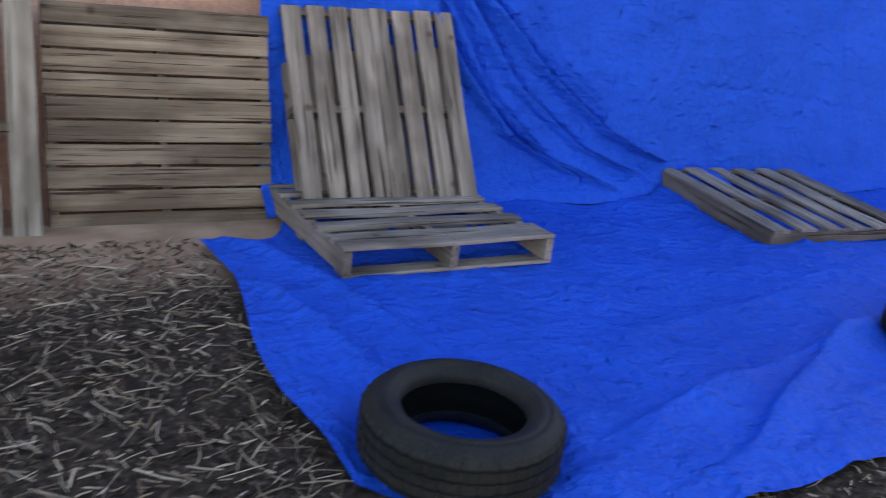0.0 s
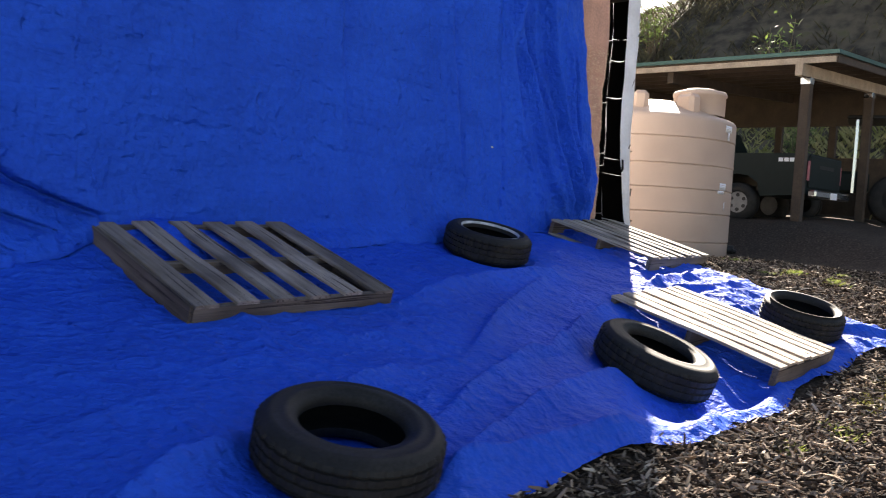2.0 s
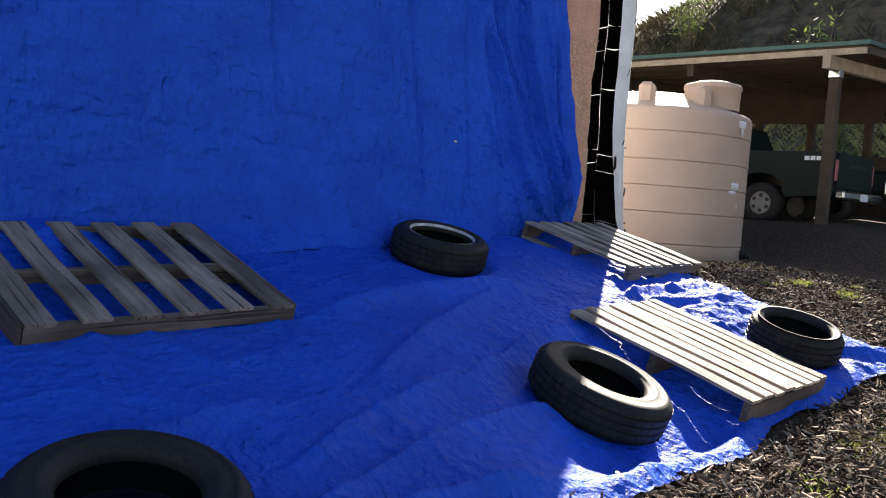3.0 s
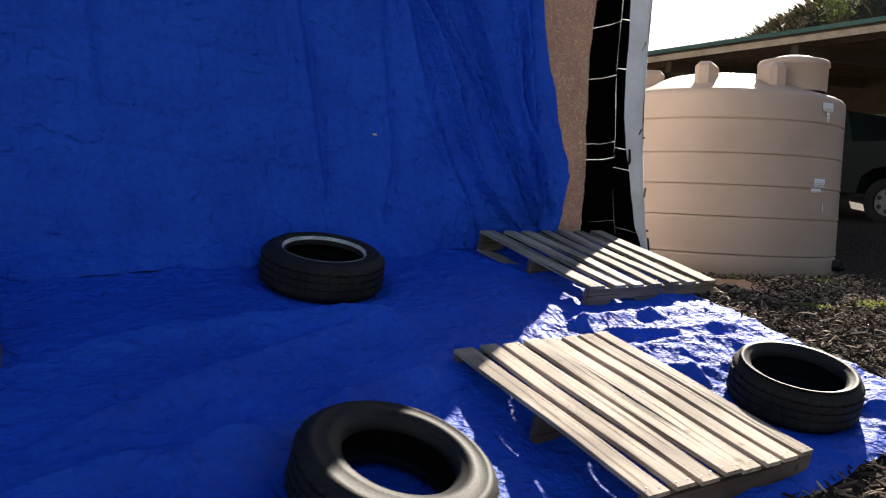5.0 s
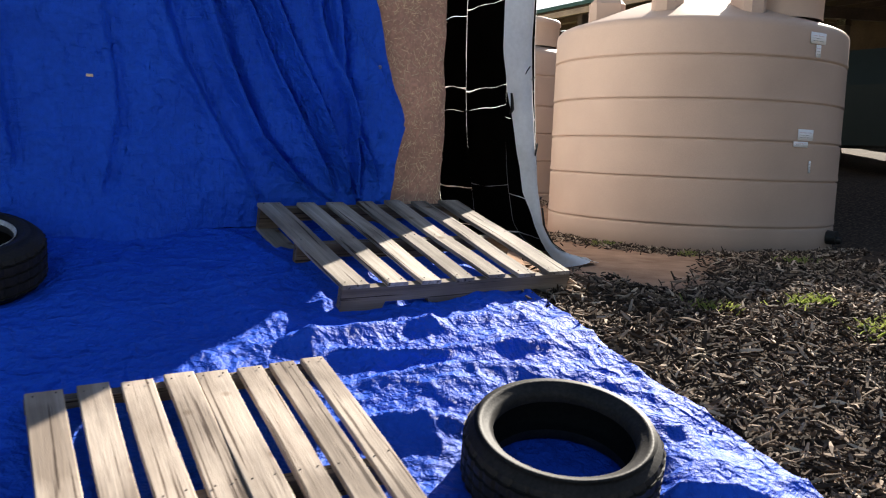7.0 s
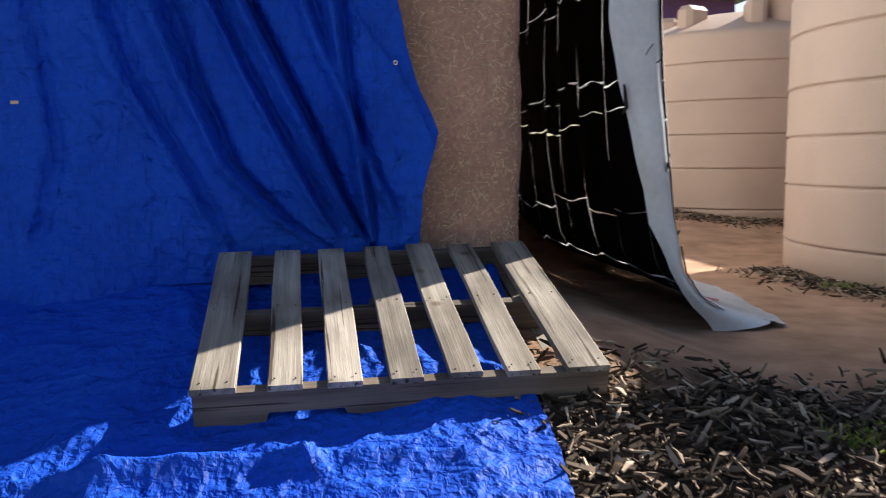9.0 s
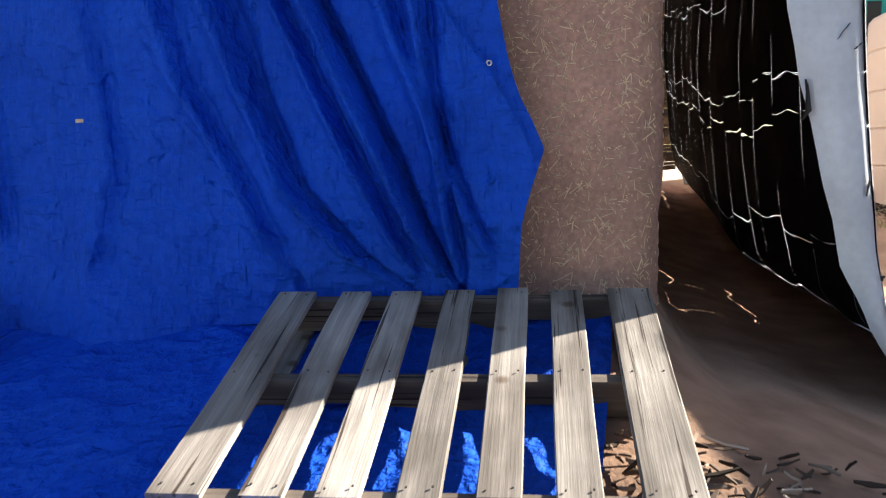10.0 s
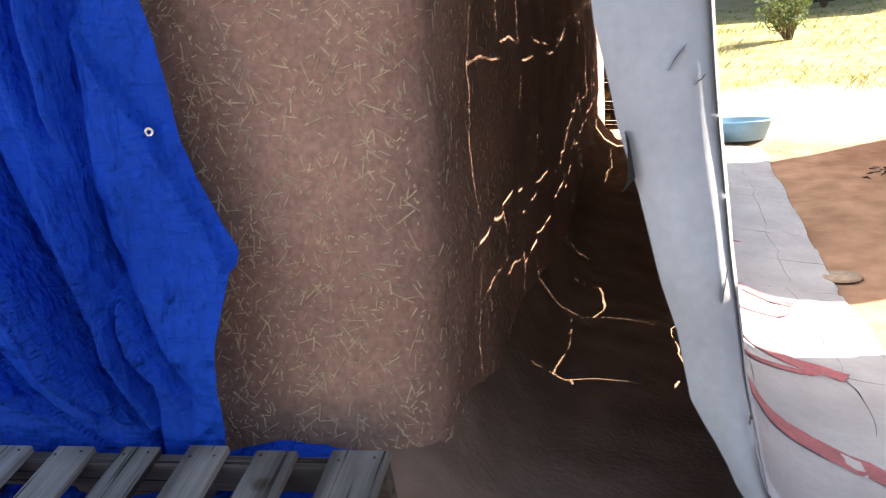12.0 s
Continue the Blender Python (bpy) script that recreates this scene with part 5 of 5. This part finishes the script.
def chips():
    r = random.Random(8)
    V, F = [], []

    def chip(x, y, ln, w, t, lift):
        a, tip, roll = r.uniform(0, 6.283), r.gauss(0, 0.4), r.gauss(0, 0.8)
        m = Matrix.Translation((x, y, gz(x, y) + lift)) @ Matrix.Rotation(a, 4, "Z") @ Matrix.Rotation(tip, 4, "Y") @ Matrix.Rotation(roll, 4, "X")
        k0 = len(V)
        bend = r.uniform(-0.1, 0.1) * ln
        for sx, wx, zz in ((-0.5, 0.5, 0), (0.0, 1.0, bend), (0.5, 0.4, 0)):
            for sy in (-0.5, 0.5):
                for sz in (0, 1):
                    V.append(tuple(m @ Vector((sx * ln, sy * w * wx, zz + sz * t))))
        for o in (0, 4):
            F.extend([(k0 + o, k0 + o + 4, k0 + o + 6, k0 + o + 2), (k0 + o + 1, k0 + o + 3, k0 + o + 7, k0 + o + 5), (k0 + o, k0 + o + 1, k0 + o + 5, k0 + o + 4), (k0 + o + 2, k0 + o + 6, k0 + o + 7, k0 + o + 3)])
        F.extend([(k0, k0 + 2, k0 + 3, k0 + 1), (k0 + 8, k0 + 9, k0 + 11, k0 + 10)])

    n = 0
    while n < 54000:
        if n % 6 < 3:
            x, y = r.uniform(8.8, 12.6), r.uniform(0.6, 5.2)
            away = y - 3.45 - max(0, x - 10.4) * 0.75
            if away > 0.4 or (away > 0 and r.random() < 0.5 + 1.2 * away):
                continue
        elif n % 6 < 5:
            x, y = r.uniform(4.0, 9.6), r.uniform(0.3, 1.85)
        else:
            x, y = r.uniform(-1.2, 4.0), r.uniform(0.8, 4.1)
        if on_tarp(x, y) or (6.95 < x < 9.0 and 1.1 < y < 1.8 and r.random() < 0.45):
            continue
        n += 1
        s = r.choice((0.6, 0.8, 1.0, 1.0, 1.5))
        if x < 3:
            chip(x, y, 0.05 * s, 0.007, 0.003, r.uniform(0, 0.012))
        else:
            heap = 0.02 * max(0.0, noise.noise(Vector((x * 5, y * 5, 3.0))))
            s *= r.choice((0.45, 0.6, 0.8, 1.0, 1.6)) if n % 6 < 3 and y < 3.3 else r.choice((0.7, 1.0, 1.5))
            chip(x, y, 0.05 * s, 0.010 * min(s, 1.6), 0.005, heap + r.uniform(0.0, 0.03))
    for cx, cy, lo, hi, count in ((12.82, 6.11, 2.9, 5.2, 2600), (13.0, 10.0, 3.3, 5.0, 1500)):
        for k in range(count):
            a, d = r.uniform(lo, hi), 1.3 + abs(r.gauss(0, 0.16))
            chip(cx + d * math.cos(a), cy + d * math.sin(a), 0.05 * r.uniform(0.5, 1.6), 0.010, 0.005, r.uniform(0, 0.02))
    return tagged(sheet("wood_mulch", V, F, CHIP, smooth=False), "dark weathered wood chip mulch scattered over the bank", "mulch", kind="stuff")


chips()


def straw_bits():
    r = random.Random(9)
    V, F = [], []
    for k in range(6400):
        d, z = r.uniform(0.9, 2.1) if r.random() < 0.85 else r.uniform(2.1, 3.2), r.uniform(1.35, 3.3)
        (x, y), (nx, ny) = mud_path(d)
        p = Vector((x, y, z))
        h = 0.028 * noise.noise(p * 1.6) + 0.012 * noise.noise(p * 5) + 0.006 * noise.noise(p * 16) + 0.003 * noise.noise(p * 40) + 0.05 * max(0.0, (1.75 - z)) ** 2
        c = p + Vector((nx, ny, 0)) * (h + 0.0012)
        a, ln, w = r.uniform(0, 3.1416), r.choice((0.003, 0.004, 0.005, 0.006, 0.008, 0.011, 0.016, 0.026)) * r.uniform(0.7, 1.2), r.uniform(0.0011, 0.0022)
        t = Vector((-ny, nx, 0))
        u = t * math.cos(a) + Vector((0, 0, math.sin(a)))
        q = t * -math.sin(a) + Vector((0, 0, math.cos(a)))
        nrm = Vector((nx, ny, 0)) * 0.0015
        k0 = len(V)
        V += [tuple(c - u * ln - q * w), tuple(c + u * ln - q * w), tuple(c + u * ln + q * w), tuple(c - u * ln + q * w), tuple(c - u * ln + nrm), tuple(c + u * ln + nrm)]
        F += [(k0, k0 + 1, k0 + 5, k0 + 4), (k0 + 2, k0 + 3, k0 + 4, k0 + 5), (k0, k0 + 4, k0 + 3), (k0 + 1, k0 + 2, k0 + 5)]
    return tagged(sheet("straw", V, F, STRAW, smooth=False), "chopped yellow straw bits set in the mud plaster", "straw", kind="stuff")


straw_bits()


# ---------------------------------------------------------------- beside the screen's foot
v, f = lathe([(0.0, 0.02), (0.26, 0.02), (0.33, 0.17), (0.36, 0.18), (0.37, 0.165), (0.345, 0.16), (0.29, 0.0), (0.0, 0.0)], 40)
BASIN = mat("pale_blue_plastic", (0.2, 0.42, 0.62), 0.45, var=0.08)
tub = sheet("plastic_basin", v, f, BASIN)
tub.location = (10.5, 11.0, gz(10.5, 11.0))
tagged(tub, "shallow pale blue plastic basin on bare soil", "basin")
v, f = lathe([(0.0, 0.02), (0.09, 0.02), (0.094, 0.014), (0.105, 0.016), (0.11, 0.01), (0.11, 0.0)], 32)
cover = sheet("round_cover", v, f, TIMBER_PALE)
cover.location = (10.78, 7.6, gz(10.78, 7.6))
tagged(cover, "small round dusty cover set in the soil", "cover")


def dry_stalks():
    """Thin pale stalks lying on the mulch beside the upright pallets."""
    r = random.Random(77)
    V, F = [], []
    for k in range(1050):
        x, y = r.uniform(-0.9, 1.1), r.uniform(1.2, 3.9)
        if on_tarp(x, y):
            continue
        a, ln, w = r.uniform(0, 6.283), r.uniform(0.02, 0.085), r.uniform(0.0012, 0.003)
        c = Vector((x, y, gz(x, y) + r.uniform(0.012, 0.03)))
        u = Vector((math.cos(a), math.sin(a), 0.235 * math.sin(a) + r.gauss(0, 0.15))).normalized()
        q = Vector((-u.y, u.x, 0)).normalized()
        bend = q * r.uniform(-0.2, 0.2) * ln
        k0 = len(V)
        for p, ww in ((c - u * ln, 0.5), (c + bend, 1.0), (c + u * ln, 0.4)):
            V += [tuple(p - q * w * ww), tuple(p + q * w * ww), tuple(p + Vector((0, 0, w * 1.6)))]
        for o in (0, 3):
            F += [(k0 + o, k0 + o + 3, k0 + o + 5, k0 + o + 2), (k0 + o + 1, k0 + o + 2, k0 + o + 5, k0 + o + 4), (k0 + o, k0 + o + 1, k0 + o + 4, k0 + o + 3)]
    return tagged(sheet("dry_stalks", V, F, STALK, smooth=False), "pale dry stalks scattered over dark mulch", "stalks", kind="stuff")


STALK = island_material("dry_stalk", [(0.0, (0.12, 0.09, 0.065)), (0.5, (0.26, 0.2, 0.15)), (1.0, (0.5, 0.42, 0.32))])
dry_stalks()
